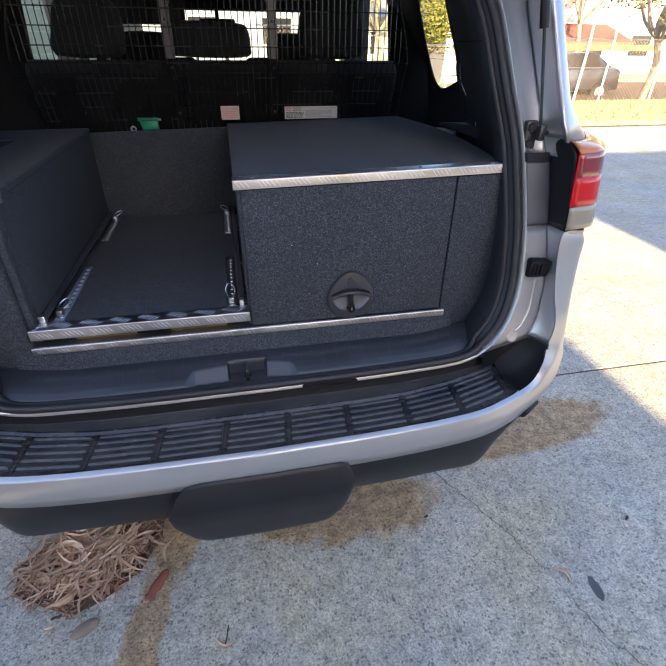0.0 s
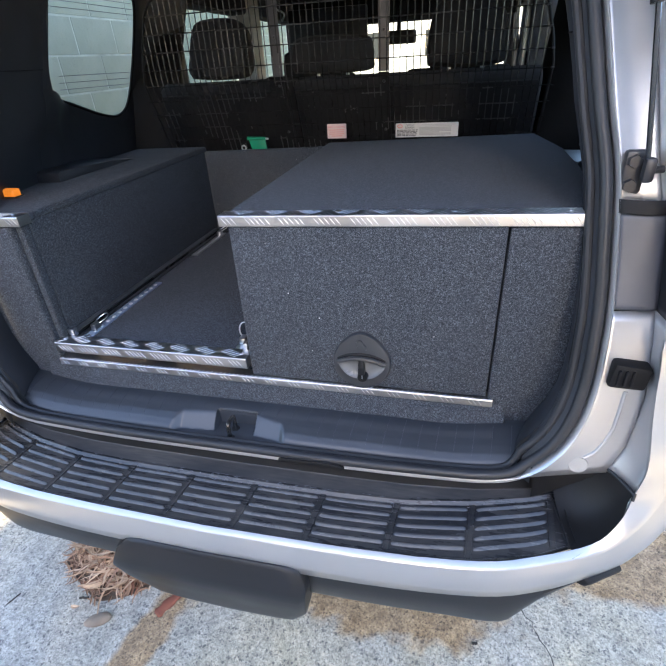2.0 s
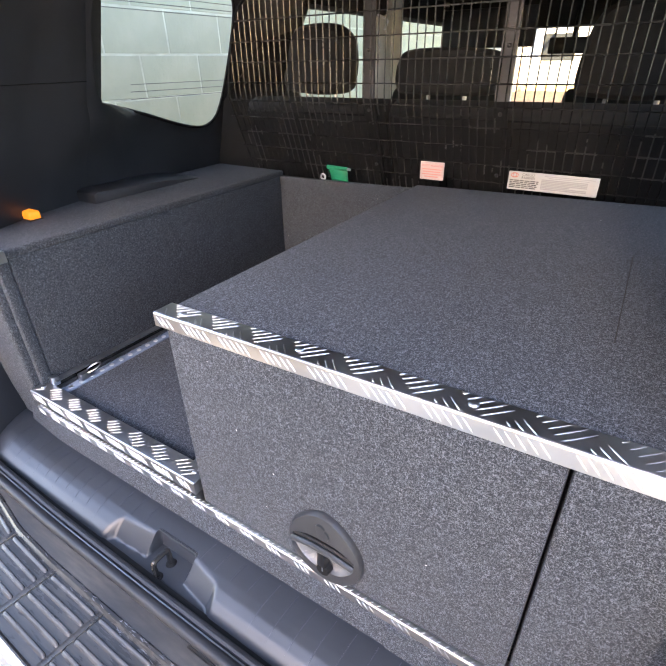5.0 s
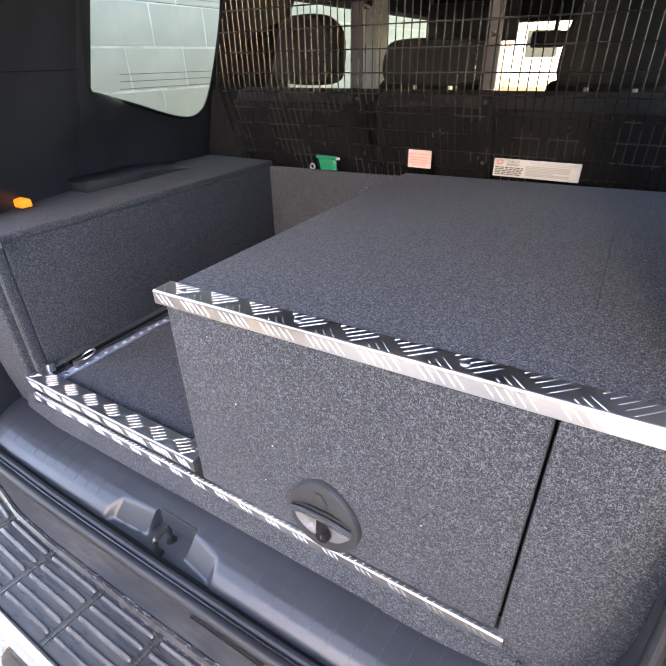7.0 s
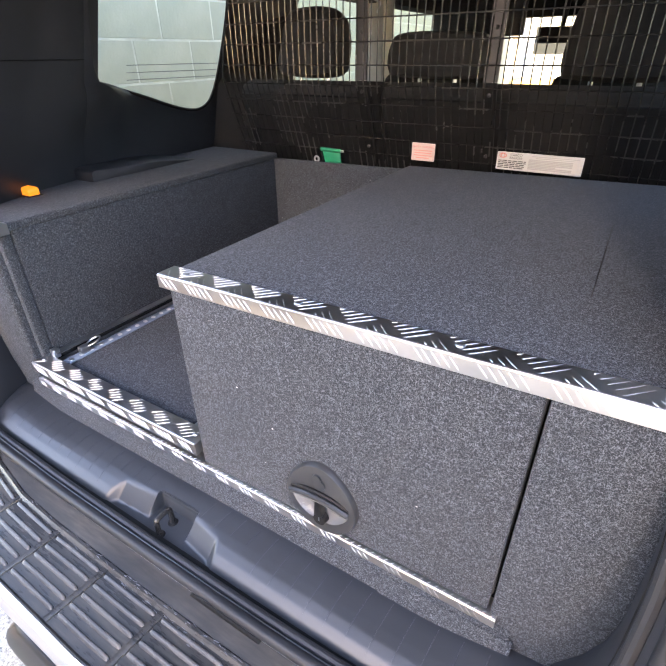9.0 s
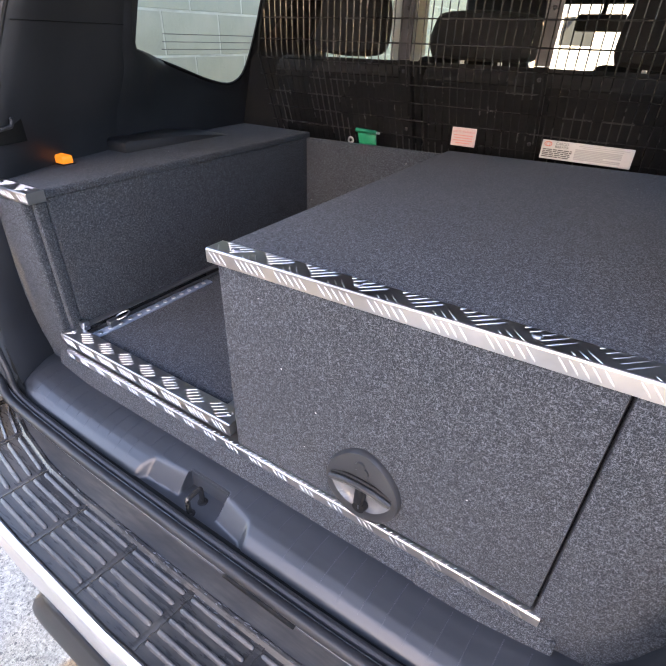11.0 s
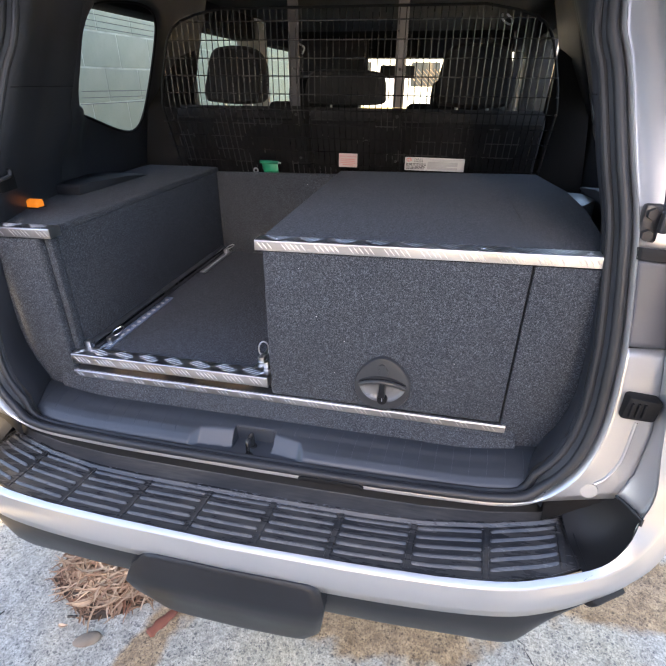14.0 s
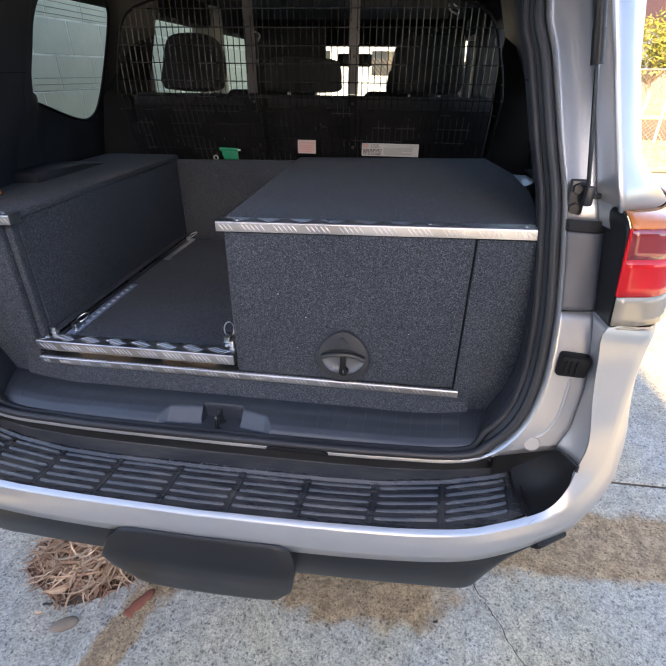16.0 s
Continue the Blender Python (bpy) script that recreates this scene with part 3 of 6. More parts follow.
for s in (-1, 1):
    for dx, w in ((0.655, 0.0016), (0.640, 0.0022)):
        rows = [[(s * (dx + 0.01 * f) - w, pad_y(dx, f), 0.7478 + 0.0008 * (f > 0.5)), (s * (dx + 0.01 * f), pad_y(dx, f), 0.7492), (s * (dx + 0.01 * f) + w, pad_y(dx, f), 0.7478)] for f in (0.05, 0.35, 0.65, 0.95)]
        part("pad_edge", loft(rows), RISER, car)
# scrapes on the step pad where loads were dragged over it
rng = random.Random(31)
own = bmesh.new()
for i in range(170):
    x = rng.gauss(0.05, 0.18)
    f = abs(rng.gauss(0.07, 0.05))
    if abs(x) > 0.55:
        continue
    L = rng.uniform(0.003, 0.014)
    y = pad_y(x, f)
    z = 0.7479 if f < 0.05 else 0.7432
    c = Vector((x, y, z))
    d = Vector((1, rng.uniform(-0.25, 0.25), 0)).normalized()
    w = Vector((-d.y, d.x, 0)) * rng.uniform(0.0004, 0.0016)
    n0 = [own.verts.new(c + d * L * a + w * b) for a, b in ((-0.5, 0), (-0.2, 0.5), (0.3, 0.4), (0.5, 0), (0.2, -0.5), (-0.3, -0.4))]
    own.faces.new(n0)
tagged(part("scrape", own, SCRAPE, car), kind="stuff")

# painted band: stations along one side, each from the top edge round to the lower edge
STATIONS = [
    [(0, -0.301, 0.747), (0, -0.314, 0.740), (0, -0.3175, 0.710), (0, -0.3145, 0.668)],
    [(0.3, -0.294, 0.747), (0.301, -0.308, 0.740), (0.303, -0.3115, 0.710), (0.302, -0.3085, 0.668)],
    [(0.5, -0.278, 0.747), (0.505, -0.292, 0.740), (0.51, -0.2955, 0.710), (0.506, -0.291, 0.668)],
    [(0.60, -0.249, 0.748), (0.61, -0.262, 0.741), (0.617, -0.2665, 0.712), (0.613, -0.261, 0.670)],
    [(0.688, -0.217, 0.759), (0.704, -0.2275, 0.752), (0.715, -0.226, 0.718), (0.705, -0.214, 0.668)],
    [(0.724, -0.199, 0.800), (0.748, -0.204, 0.790), (0.785, -0.185, 0.73), (0.775, -0.160, 0.645)],
    [(0.741, -0.178, 0.843), (0.79, -0.165, 0.83), (0.845, -0.125, 0.76), (0.835, -0.095, 0.615)],
    [(0.746, -0.177, 0.908), (0.81, -0.140, 0.89), (0.872, -0.082, 0.78), (0.868, -0.045, 0.588)],
    [(0.742, -0.148, 0.985), (0.82, -0.115, 0.975), (0.895, -0.030, 0.83), (0.897, 0.02, 0.565)],
    [(0.737, -0.132, 1.06), (0.83, -0.098, 1.05), (0.910, 0.03, 0.87), (0.918, 0.10, 0.55)],
    [(0.735, -0.131, 1.130), (0.85, -0.075, 1.095), (0.930, 0.12, 0.88), (0.935, 0.20, 0.545)],
    [(0.86, -0.045, 1.105), (0.90, 0.03, 1.075), (0.950, 0.25, 0.88), (0.950, 0.32, 0.53)],
    [(0.925, 0.20, 1.09), (0.945, 0.25, 1.065), (0.965, 0.40, 0.88), (0.960, 0.45, 0.53)],
    [(0.955, 0.45, 1.07), (0.965, 0.50, 1.05), (0.975, 0.55, 0.87), (0.97, 0.58, 0.52)],
]


def station_rows():
    lines = [spline([s[k] for s in STATIONS], 4) for k in range(4)]
    rows = []
    for q in zip(*lines):
        a, b, c, d = q
        b = lerp(a, b, lerp(0.82, 0.97, smooth01(0.69, 0.735, a.x))) + Vector((0, 0, 0.001))
        rows.append([a + Vector((-0.001, 0.003, -0.006)), a, lerp(a, b, 0.8), b + (c - b) * 0.05, lerp(b, c, 0.12), lerp(b, c, 0.5), c, lerp(c, d, 0.5), d])
    return rows


rows = station_rows()
both = [[Vector((-p.x, p.y, p.z)) for p in r] for r in rows[:0:-1]] + rows
thick(part("bumper_cover", loft(both), PAINT, car, "silver painted bumper cover with rounded corners", sharp=38), 0.004)


def valance_rows():
    low = [(0, -0.300, 0.664), (0.3, -0.294, 0.664), (0.48, -0.280, 0.664), (0.55, -0.268, 0.664), (0.61, -0.248, 0.668), (0.66, -0.228, 0.670), (0.71, -0.200, 0.668), (0.765, -0.155, 0.650)]
    bot = [(0, -0.266, 0.530), (0.3, -0.262, 0.530), (0.46, -0.254, 0.528), (0.562, -0.246, 0.527), (0.60, -0.238, 0.575), (0.635, -0.228, 0.628), (0.69, -0.200, 0.652), (0.755, -0.150, 0.642)]
    out = []
    for a, b in zip(spline(low, 4), spline(bot, 4)):
        m = lerp(a, b, 0.5) + Vector((0, -0.012, 0))
        out.append([a + Vector((0, 0.012, 0.004)), a, lerp(a, m, 0.5) + Vector((0, -0.005, 0)), m, lerp(m, b, 0.6) + Vector((0, -0.003, 0)), b, b + Vector((0, 0.05 if a.x < 0.6 else 0.012, -0.002))])
    return out


rows = valance_rows()
both = [[Vector((-p.x, p.y, p.z)) for p in r] for r in rows[:0:-1]] + rows
part("lower_valance", loft(both), PLASTIC, car, "matt black plastic lower valance", sharp=30)


def tow_cover():
    """A moulded lid: bevelled top edge, a soft upper facet, then a face that runs back underneath."""
    face = [(-0.296, 0.687), (-0.3165, 0.6865), (-0.3205, 0.683), (-0.3225, 0.677), (-0.3285, 0.652), (-0.334, 0.630), (-0.3355, 0.618), (-0.334, 0.600), (-0.322, 0.555), (-0.308, 0.51), (-0.295, 0.466), (-0.288, 0.448), (-0.280, 0.438), (-0.266, 0.433), (-0.225, 0.434)]
    right = [(0.687, 0.176), (0.668, 0.196), (0.645, 0.197), (0.63, 0.200), (0.56, 0.192), (0.49, 0.181), (0.47, 0.166), (0.446, 0.130), (0.433, 0.10)]
    left = [(0.687, -0.157), (0.670, -0.198), (0.645, -0.209), (0.60, -0.227), (0.565, -0.226), (0.51, -0.206), (0.467, -0.188), (0.446, -0.170), (0.433, -0.14)]

    def side(table, z):
        for (z1, x1), (z0, x0) in zip(table, table[1:]):
            if z >= z0:
                return lerp(x0, x1, min(1.0, (z - z0) / (z1 - z0)))
        return table[-1][1]
    rows = []
    for y, z in face:
        a, b = side(left, z), side(right, z)
        rows.append([(a, y + 0.05, z), (a, y + 0.014, z), (a + 0.003, y + 0.006, z), (a + 0.018, y + 0.002, z), (a + 0.05, y, z), (0.0, y - 0.002, z), (b - 0.03, y, z), (b - 0.012, y + 0.001, z), (b - 0.001, y + 0.009, z), (b, y + 0.014, z), (b, y + 0.05, z)])
    return loft(rows)


part("tow_cover", tow_cover(), PLASTIC, car, "removable matt black tow hitch cover", sharp=34)

# both rear corners
J = [(0.80, 0.70, -0.130), (0.847, 0.712, -0.128), (0.90, 0.733, -0.118), (0.983, 0.745, -0.100), (1.082, 0.736, -0.085), (1.131, 0.733, -0.064), (1.284, 0.718, -0.034), (1.334, 0.710, -0.005), (1.40, 0.700, 0.02), (1.535, 0.682, 0.085), (1.632, 0.672, 0.13), (1.86, 0.655, 0.22)]
EDGE = [(1.30, 0.726, -0.100), (1.339, 0.720, -0.075), (1.403, 0.705, -0.053), (1.477, 0.691, -0.028), (1.533, 0.680, -0.010), (1.585, 0.670, 0.008), (1.70, 0.648, 0.05), (1.86, 0.617, 0.10)]
OUTER = [(1.30, 0.838, 0.000), (1.313, 0.826, -0.004), (1.34, 0.795, -0.014), (1.398, 0.752, -0.006), (1.514, 0.730, 0.030), (1.564, 0.716, 0.038), (1.70, 0.70, 0.085), (1.86, 0.665, 0.14)]
LIPZ = sorted([(p.z, p.x, p.y) for p in half if p.z > 0.80])


def mirrored(pts, s):
    return [[Vector((s * p[0], p[1], p[2])) for p in row] for row in pts]


def corner(s):
    def lip(z):
        x, y = curve_at(LIPZ, z)
        return Vector((x + 0.001, y + 0.001, z))

    def jamb(z):
        x, y = curve_at(J, z)
        return Vector((x, y, z))

    def edge(z):
        x, y = curve_at(EDGE, z)
        return Vector((x, y, z))

    def strip(name, a, b, z0, z1, mat, bulge, label="", n=16, m=8, t=0.003):
        rows = []
        for i in range(n + 1):
            z = lerp(z0, z1, i / n)
            p, q = a(z), b(z)
            rows.append([lerp(p, q, k / m) + Vector((0, bulge * math.sin(math.pi * k / m), 0)) for k in range(m + 1)])
        return thick(part(name, loft(mirrored(rows, s)), mat, car, label), t, 0)

    strip("jamb_panel", lip, lambda z: jamb(lerp(0.842, 1.130, (z - 0.815) / 0.315)), 0.815, 1.130, PAINT, 0.001, "silver painted inner jamb below the lamp")
    strip("jamb_panel", lip, lambda z: jamb(z) + Vector((-0.006, 0.0, 0)), 1.276, 1.85, PAINT, 0.004, "silver painted upper pillar jamb")
    strip("jamb_cover", lambda z: lip(z) + Vector((0.001, -0.001, 0)), lambda z: jamb(z) + Vector((0, -0.006, 0)), 1.134, 1.274, GREYPLASTIC, -0.003, "dark grey plastic jamb cover beside the lamp")

    strip("cover_cap", lambda z: lip(z) + Vector((0.001, -0.003, 0)), lambda z: jamb(z) + Vector((0.004, -0.006, 0)), 1.273, 1.292, RISER, -0.006, "black rubbery cap over the jamb cover")
    LAMPIN = [(1.115, 0.738, -0.128), (1.188, 0.737, -0.128), (1.306, 0.722, -0.122), (1.324, 0.722, -0.086)]

    def lampin(z):
        x, y = curve_at(LAMPIN, z)
        return Vector((x, y, z))
    strip("lamp_surround", lambda z: jamb(z) + Vector((0.001, -0.004, 0)), lampin, 1.132, 1.324, PLASTIC, 0.003, "black plastic lamp surround")

    def top_edge(z):
        pts = sorted([(q[0][2], q[0][0], q[0][1]) for q in STATIONS[6:11]])
        x, y = curve_at(pts, z)
        return Vector((x + 0.004, y + 0.004, z))
    strip("jamb_return", lambda z: jamb(z), top_edge, 0.845, 1.130, PAINT, 0.004, "silver painted return of the bumper corner")
    # upper pillar: gutter, then the outer skin round to the side
    strip("gutter_foot", lambda z: jamb(z) + Vector((-0.006, 0.001, 0)), lambda z: edge(z) + Vector((0, 0.006, 0)), 1.286, 1.330, PAINT, 0.008, "silver painted foot of the gutter")
    strip("gutter", lambda z: jamb(z) + Vector((-0.006, 0.0, 0)), edge, 1.325, 1.85, PAINT, 0.006, "silver painted gutter of the pillar")
    rows = []
    for i in range(15):
        z = lerp(1.320, 1.86, i / 14)
        e = edge(z)
        t = (z - 1.320) / 0.54
        o = Vector((*curve_at(OUTER, z), z))
        rows.append([e + Vector((-0.004, 0.012, 0)), e, lerp(e, o, 0.55) + Vector((0.004, -0.006, 0)), o, o + Vector((0.026, 0.05, 0)), o + Vector((0.060, 0.16, 0)), Vector((lerp(0.935, 0.82, t), 0.42, z))])
    rows = [spline(r, 3) for r in rows]
    thick(part("quarter_panel", loft(mirrored(rows, s)), PAINT, car, "silver painted quarter panel", sharp=70), 0.003, 0)
    # lamp: body with lens zones, wrapping round the corner
    def lamp_row(z, grow=0.0):
        t = (z - 1.135) / 0.17
        p0 = Vector((lerp(0.736, 0.721, t), -0.131 - grow, z))
        p1 = Vector((lerp(0.812, 0.788, t) + grow * 0.5, lerp(-0.113, -0.113, t) - grow, z))
        p2 = Vector((lerp(0.864, 0.836, t) + grow, lerp(-0.050, -0.054, t) - grow, z))
        p3 = Vector((lerp(0.900, 0.874, t) + grow, lerp(0.012, 0.006, t), z))
        p4 = Vector((lerp(0.925, 0.905, t) + grow, 0.10, z))
        p5 = Vector((lerp(0.945, 0.925, t) + grow, 0.24, z))
        return spline([p0, p1, p2, p3, p4, p5], 4)
    lamp = part("tail_lamp", loft(mirrored([lamp_row(lerp(1.134, 1.306, i / 8), -0.005) for i in range(9)], s)), PLASTIC, car, "red and clear tail lamp")
    for nm, z0, z1, mat, lb in (("lens", 1.1365, 1.1895, LAMPCLEAR, "clear lower lens"), ("lens", 1.1905, 1.256, LAMPRED, "bright red lens"), ("lens", 1.2565, 1.306, LAMPDARK, "glossy dark red lens")):
        thick(part(nm, loft(mirrored([lamp_row(lerp(z0, z1, i / 4), 0.002) for i in range(5)], s)), mat, lamp, lb), 0.003, 0)
    top = lamp_row(1.3065, 0.002)
    back = spline([(0.722, -0.090, 1.324), (0.77, -0.055, 1.321), (0.815, -0.016, 1.318), (0.86, 0.06, 1.318), (0.905, 0.24, 1.318)], 6)
    back = [back[min(len(back) - 1, round(i * (len(back) - 1) / (len(top) - 1)))] for i in range(len(top))]
    rows = [[lerp(a, b, f) + Vector((0, 0, 0.004 * math.sin(math.pi * f))) for f in (0, 0.33, 0.66, 1)] for a, b in zip(top, back)]
    thick(part("lens", loft(mirrored(rows, s)), LAMPORANGE, lamp, "orange upper lens"), 0.003, 0)
    edge_pts = [Vector((s * p.x, p.y + 0.002, p.z)) for p in (lamp_row(lerp(1.192, 1.306, i / 8), 0.003)[0] for i in range(9))]
    part("light_guide", tube(edge_pts, 0.003, 6), LAMPRED, lamp, "thin red light guide")
    # black corner cup at the end of the step pad
    cup = [[(0.640, -0.100, 0.765), (0.648, -0.155, 0.744), (0.656, -0.20, 0.745), (0.654, -0.243, 0.7465)],
           [(0.668, -0.102, 0.778), (0.676, -0.15, 0.748), (0.685, -0.186, 0.749), (0.695, -0.214, 0.7605)],
           [(0.688, -0.110, 0.800), (0.704, -0.148, 0.775), (0.713, -0.176, 0.777), (0.726, -0.197, 0.8005)],
           [(0.704, -0.120, 0.825), (0.722, -0.146, 0.812), (0.730, -0.165, 0.815), (0.735, -0.180, 0.830)],
           [(0.712, -0.127, 0.846), (0.724, -0.145, 0.845), (0.734, -0.162, 0.844), (0.741, -0.177, 0.845)]]
    cup = [spline(c, 3) for c in cup]
    cup = [list(r) for r in zip(*[spline(col, 3) for col in zip(*cup)])]
    part("corner_cup", loft(mirrored(cup, s)), CUP, car, "smooth black plastic end cap of the bumper step")
    rim = [(0.700, -0.108, 0.8475), (0.714, -0.128, 0.8485), (0.729, -0.153, 0.848), (0.742, -0.178, 0.846), (0.7395, -0.181, 0.836)]
    part("cup_rim", tube([(s * x, y, z) for x, y, z in rim], 0.0032, 8), PLASTIC, car, "black edge strip of the end cap")
    part("corner_slot", loft(mirrored([spline([(x, y, z), (x + 0.004, y - 0.006, z - 0.006), (x - 0.001, y - 0.004, z - 0.020), (x - 0.012, y + 0.006, z - 0.024)], 2) for x, y, z in spline([(0.680, -0.2080, 0.668), (0.698, -0.217, 0.668), (0.730, -0.196, 0.664), (0.764, -0.171, 0.656)], 4)], s)), RISER, car, "dark glossy slot under the bumper corner")
    back = [[(x, y + 0.02, z0), (x, y + 0.004, z1)] for x, y, z0, z1 in ((0.60, -0.130, 0.848, 0.752), (0.64, -0.118, 0.848, 0.765), (0.668, -0.110, 0.848, 0.778), (0.69, -0.115, 0.848, 0.80), (0.712, -0.130, 0.850, 0.843))]
    part("corner_cup_wall", loft(mirrored(back, s)), RUBBER, car, "black plastic wall behind the end cap")
    part("jamb_rib", tube(spline([Vector((s * q.x, q.y - 0.001, q.z)) for q in (lerp(lip(z), jamb(z), f) for z, f in ((1.000, 0.60), (0.96, 0.60), (0.92, 0.62), (0.886, 0.56), (0.872, 0.46)))], 3), 0.0035, 8), PAINT, car, "pressed rib in the silver jamb")
    # rubber buffer on the jamb, pale plug
    buf = thick(part("buffer", prism([(s * (0.678 + dx), 1.012 + dz) for dx, dz in ((0, 0), (0.056, -0.002), (0.060, 0.040), (0.004, 0.046))], "y", -0.116, -0.085, 0.006), RUBBER, car, "black rubber tailgate buffer"), 0.0005)
    for k in range(3):
        part("buffer_rib", box(s * (0.688 + 0.010 * k), s * (0.692 + 0.010 * k), -0.120, -0.114, 1.020, 1.048, 0.001, 1), RUBBER, buf)
    bm = bmesh.new()
    bmesh.ops.create_cone(bm, cap_ends=True, segments=20, radius1=0.0185, radius2=0.015, depth=0.007)
    bmesh.ops.transform(bm, matrix=pose(s * 0.662, -0.132, 0.856, 80, 0, 0), verts=bm.verts)
    part("plug", bm, PAINT, car, "pale grey round plug in the jamb")
    # strut with its bracket
    bracket = part("strut_bracket", box(s * 0.652, s * 0.682, -0.022, -0.004, 1.292, 1.358, 0.005), STEEL, car, "black steel strut bracket")
    for z in (1.310, 1.344):
        bm = bmesh.new()
        bmesh.ops.create_cone(bm, cap_ends=True, segments=6, radius1=0.010, radius2=0.009, depth=0.007)
        bmesh.ops.transform(bm, matrix=pose(s * 0.664, -0.025, z, 90, 0, 0), verts=bm.verts)
        part("bolt", bm, STEEL, bracket)
    base = Vector((0.677, -0.039, 1.335))
    way = Vector((-0.025, 0.015, 0.156)) / 0.156
    strut = part("gas_strut", tube([Vector((s * p.x, p.y, p.z)) for p in (base + way * 0.005, base + way * 0.22)], 0.0036, 10), ROD, car, "thin steel rod of the gas strut")
    part("strut_tube", tube([Vector((s * p.x, p.y, p.z)) for p in (base + way * 0.198, base + way * 0.203, base + way * 0.66)], 0.0088, 14), PLASTIC, strut, "black gas strut cylinder")
    part("strut_collar", tube([Vector((s * p.x, p.y, p.z)) for p in (base + way * 0.197, base + way * 0.245)], 0.0098, 14), PLASTIC, strut)
    part("strut_socket", box(s * 0.6705, s * 0.6865, -0.047, -0.031, 1.318, 1.352, 0.005), STEEL, strut)
    part("ball_stud", tube([(s * 0.675, -0.038, 1.334), (s * 0.700, -0.030, 1.334)], 0.005, 10), STEEL, bracket)


corner(1)
corner(-1)

# side trim inside, with the quarter windows
WIN = [(0.437, 1.462), (0.415, 1.50), (0.407, 1.56), (0.400, 1.63), (0.425, 1.678), (0.50, 1.700), (0.617, 1.714), (0.70, 1.734), (0.80, 1.747), (0.90, 1.752), (0.97, 1.740), (1.004, 1.702), (1.010, 1.64), (1.006, 1.56), (0.997, 1.48), (0.986, 1.425), (0.966, 1.380), (0.93, 1.357), (0.88, 1.354), (0.79, 1.374), (0.66, 1.414), (0.56, 1.440), (0.49, 1.453)]


def trim_x(y, z, s=-1):
    xa = (0.664 if s < 0 else 0.660) + 0.09 * smooth01(1.45, 1.26, z) - 0.44 * max(0.0, min(0.30, z - 1.46))
    xb = 0.826 - 0.02 * smooth01(1.3, 0.9, z) - 0.32 * max(0.0, z - 1.37)
    return lerp(xa, xb, smooth01(0.39, 0.66, y))


def glass_x(z):
    return 0.838 - 0.32 * (z - 1.37)


def side_trim(s):
    w = [Vector((p[0], p[1])) for p in spline([(a, b, 0) for a, b in WIN] + [(WIN[0][0], WIN[0][1], 0)], 3)[:-1]]
    cx, cz = 0.73, 1.56
    y0, y1, z0, z1 = 0.385, 1.36, 0.78, 1.87
    rings = []
    for f in (0.0, 0.05, 0.15, 0.35, 0.6, 1.0):
        r = []
        for p in w:
            d = p - Vector((cx, cz))
            k = min(((y1 if d.x > 0 else y0) - cx) / d.x if abs(d.x) > 1e-6 else 1e9, ((z1 if d.y > 0 else z0) - cz) / d.y if abs(d.y) > 1e-6 else 1e9)
            q = lerp(p, Vector((cx, cz)) + d * k, f)
            out = 0.012 * (1 - smooth01(0.0, 0.06, f))
            r.append((s * (trim_x(q.x, q.y, s) + out), q.x, q.y))
        rings.append(r)
    reveal = [(s * glass_x(p.y), lerp(p.x, cx, -0.02), lerp(p.y, cz, -0.02)) for p in w]
    mid = [(s * lerp(trim_x(p.x, p.y, s) + 0.012, glass_x(p.y), 0.5), p.x, p.y) for p in w]
    panel = part("side_trim", loft([reveal, mid] + rings, True), TRIM, car, "black moulded plastic side trim", sharp=70)
    bm = bmesh.new()
    bm.faces.new([bm.verts.new((s * (glass_x(p.y) + 0.002), lerp(p.x, cx, -0.05), lerp(p.y, cz, -0.05))) for p in w])
    g = part("quarter_window", bm, GLASS, car, "clear quarter window glass with thin heater lines", smooth=False)
    g.visible_shadow = False
    part("window_gasket", tube([(s * (glass_x(p.y) - 0.004), lerp(p.x, cx, -0.005), lerp(p.y, cz, -0.005)) for p in w], 0.005, 6, True), RUBBER, car)
    for z in (1.455, 1.474, 1.493, 1.668, 1.684, 1.70):
        part("heater_line", tube([(s * (glass_x(z) - 0.001), 0.62 - 0.1 * (z > 1.6), z), (s * (glass_x(z) - 0.001), 1.0 + 0.4 * (z - 1.4), z)], 0.0009, 5), STEEL, g)
    # pressed steel behind the trim
    part("inner_panel", box(s * 0.868, s * 0.880, 0.24, 1.40, 0.50, 1.325), STEEL, car)
    part("inner_panel", box(s * 0.800, s * 0.812, 0.20, 0.398, 1.20, 1.45), STEEL, car)
    part("inner_panel", box(s * 0.716, s * 0.726, 0.16, 0.398, 1.44, 1.84), STEEL, car)
    # pillar cover from the seal to the trim
    rows = []
    seal = ring(OUT, 0.034, 0.034, 0.2)
    pts = [p for p in seal[: len(half)] if p.z > 0.835]
    zs = sorted([(p.z, p.x, p.y) for p in pts])
    for i in range(23):
        z = lerp(0.80, 1.84, i / 22)
        x, y = curve_at(zs, z)
        a = Vector((x, y, z))
        q = Vector((trim_x(0.385, z, s), 0.385, z))
        b = lerp(a, q, 0.12) + Vector((-0.010, 0, 0))
        c = lerp(a, q, 0.5) + Vector((0.006, 0, 0))
        rows.append([a + Vector((0.026, -0.026, 0))] + spline([a, b, c, lerp(a, q, 0.8), q], 3) + [Vector((trim_x(0.45, z, s) + 0.022, 0.45, z))])
    part("pillar_cover", loft(mirrored(rows, s)), TRIM, car, "black plastic pillar cover", sharp=60)
    k = min(range(len(rows)), key=lambda i: abs(rows[i][4].z - 1.53))
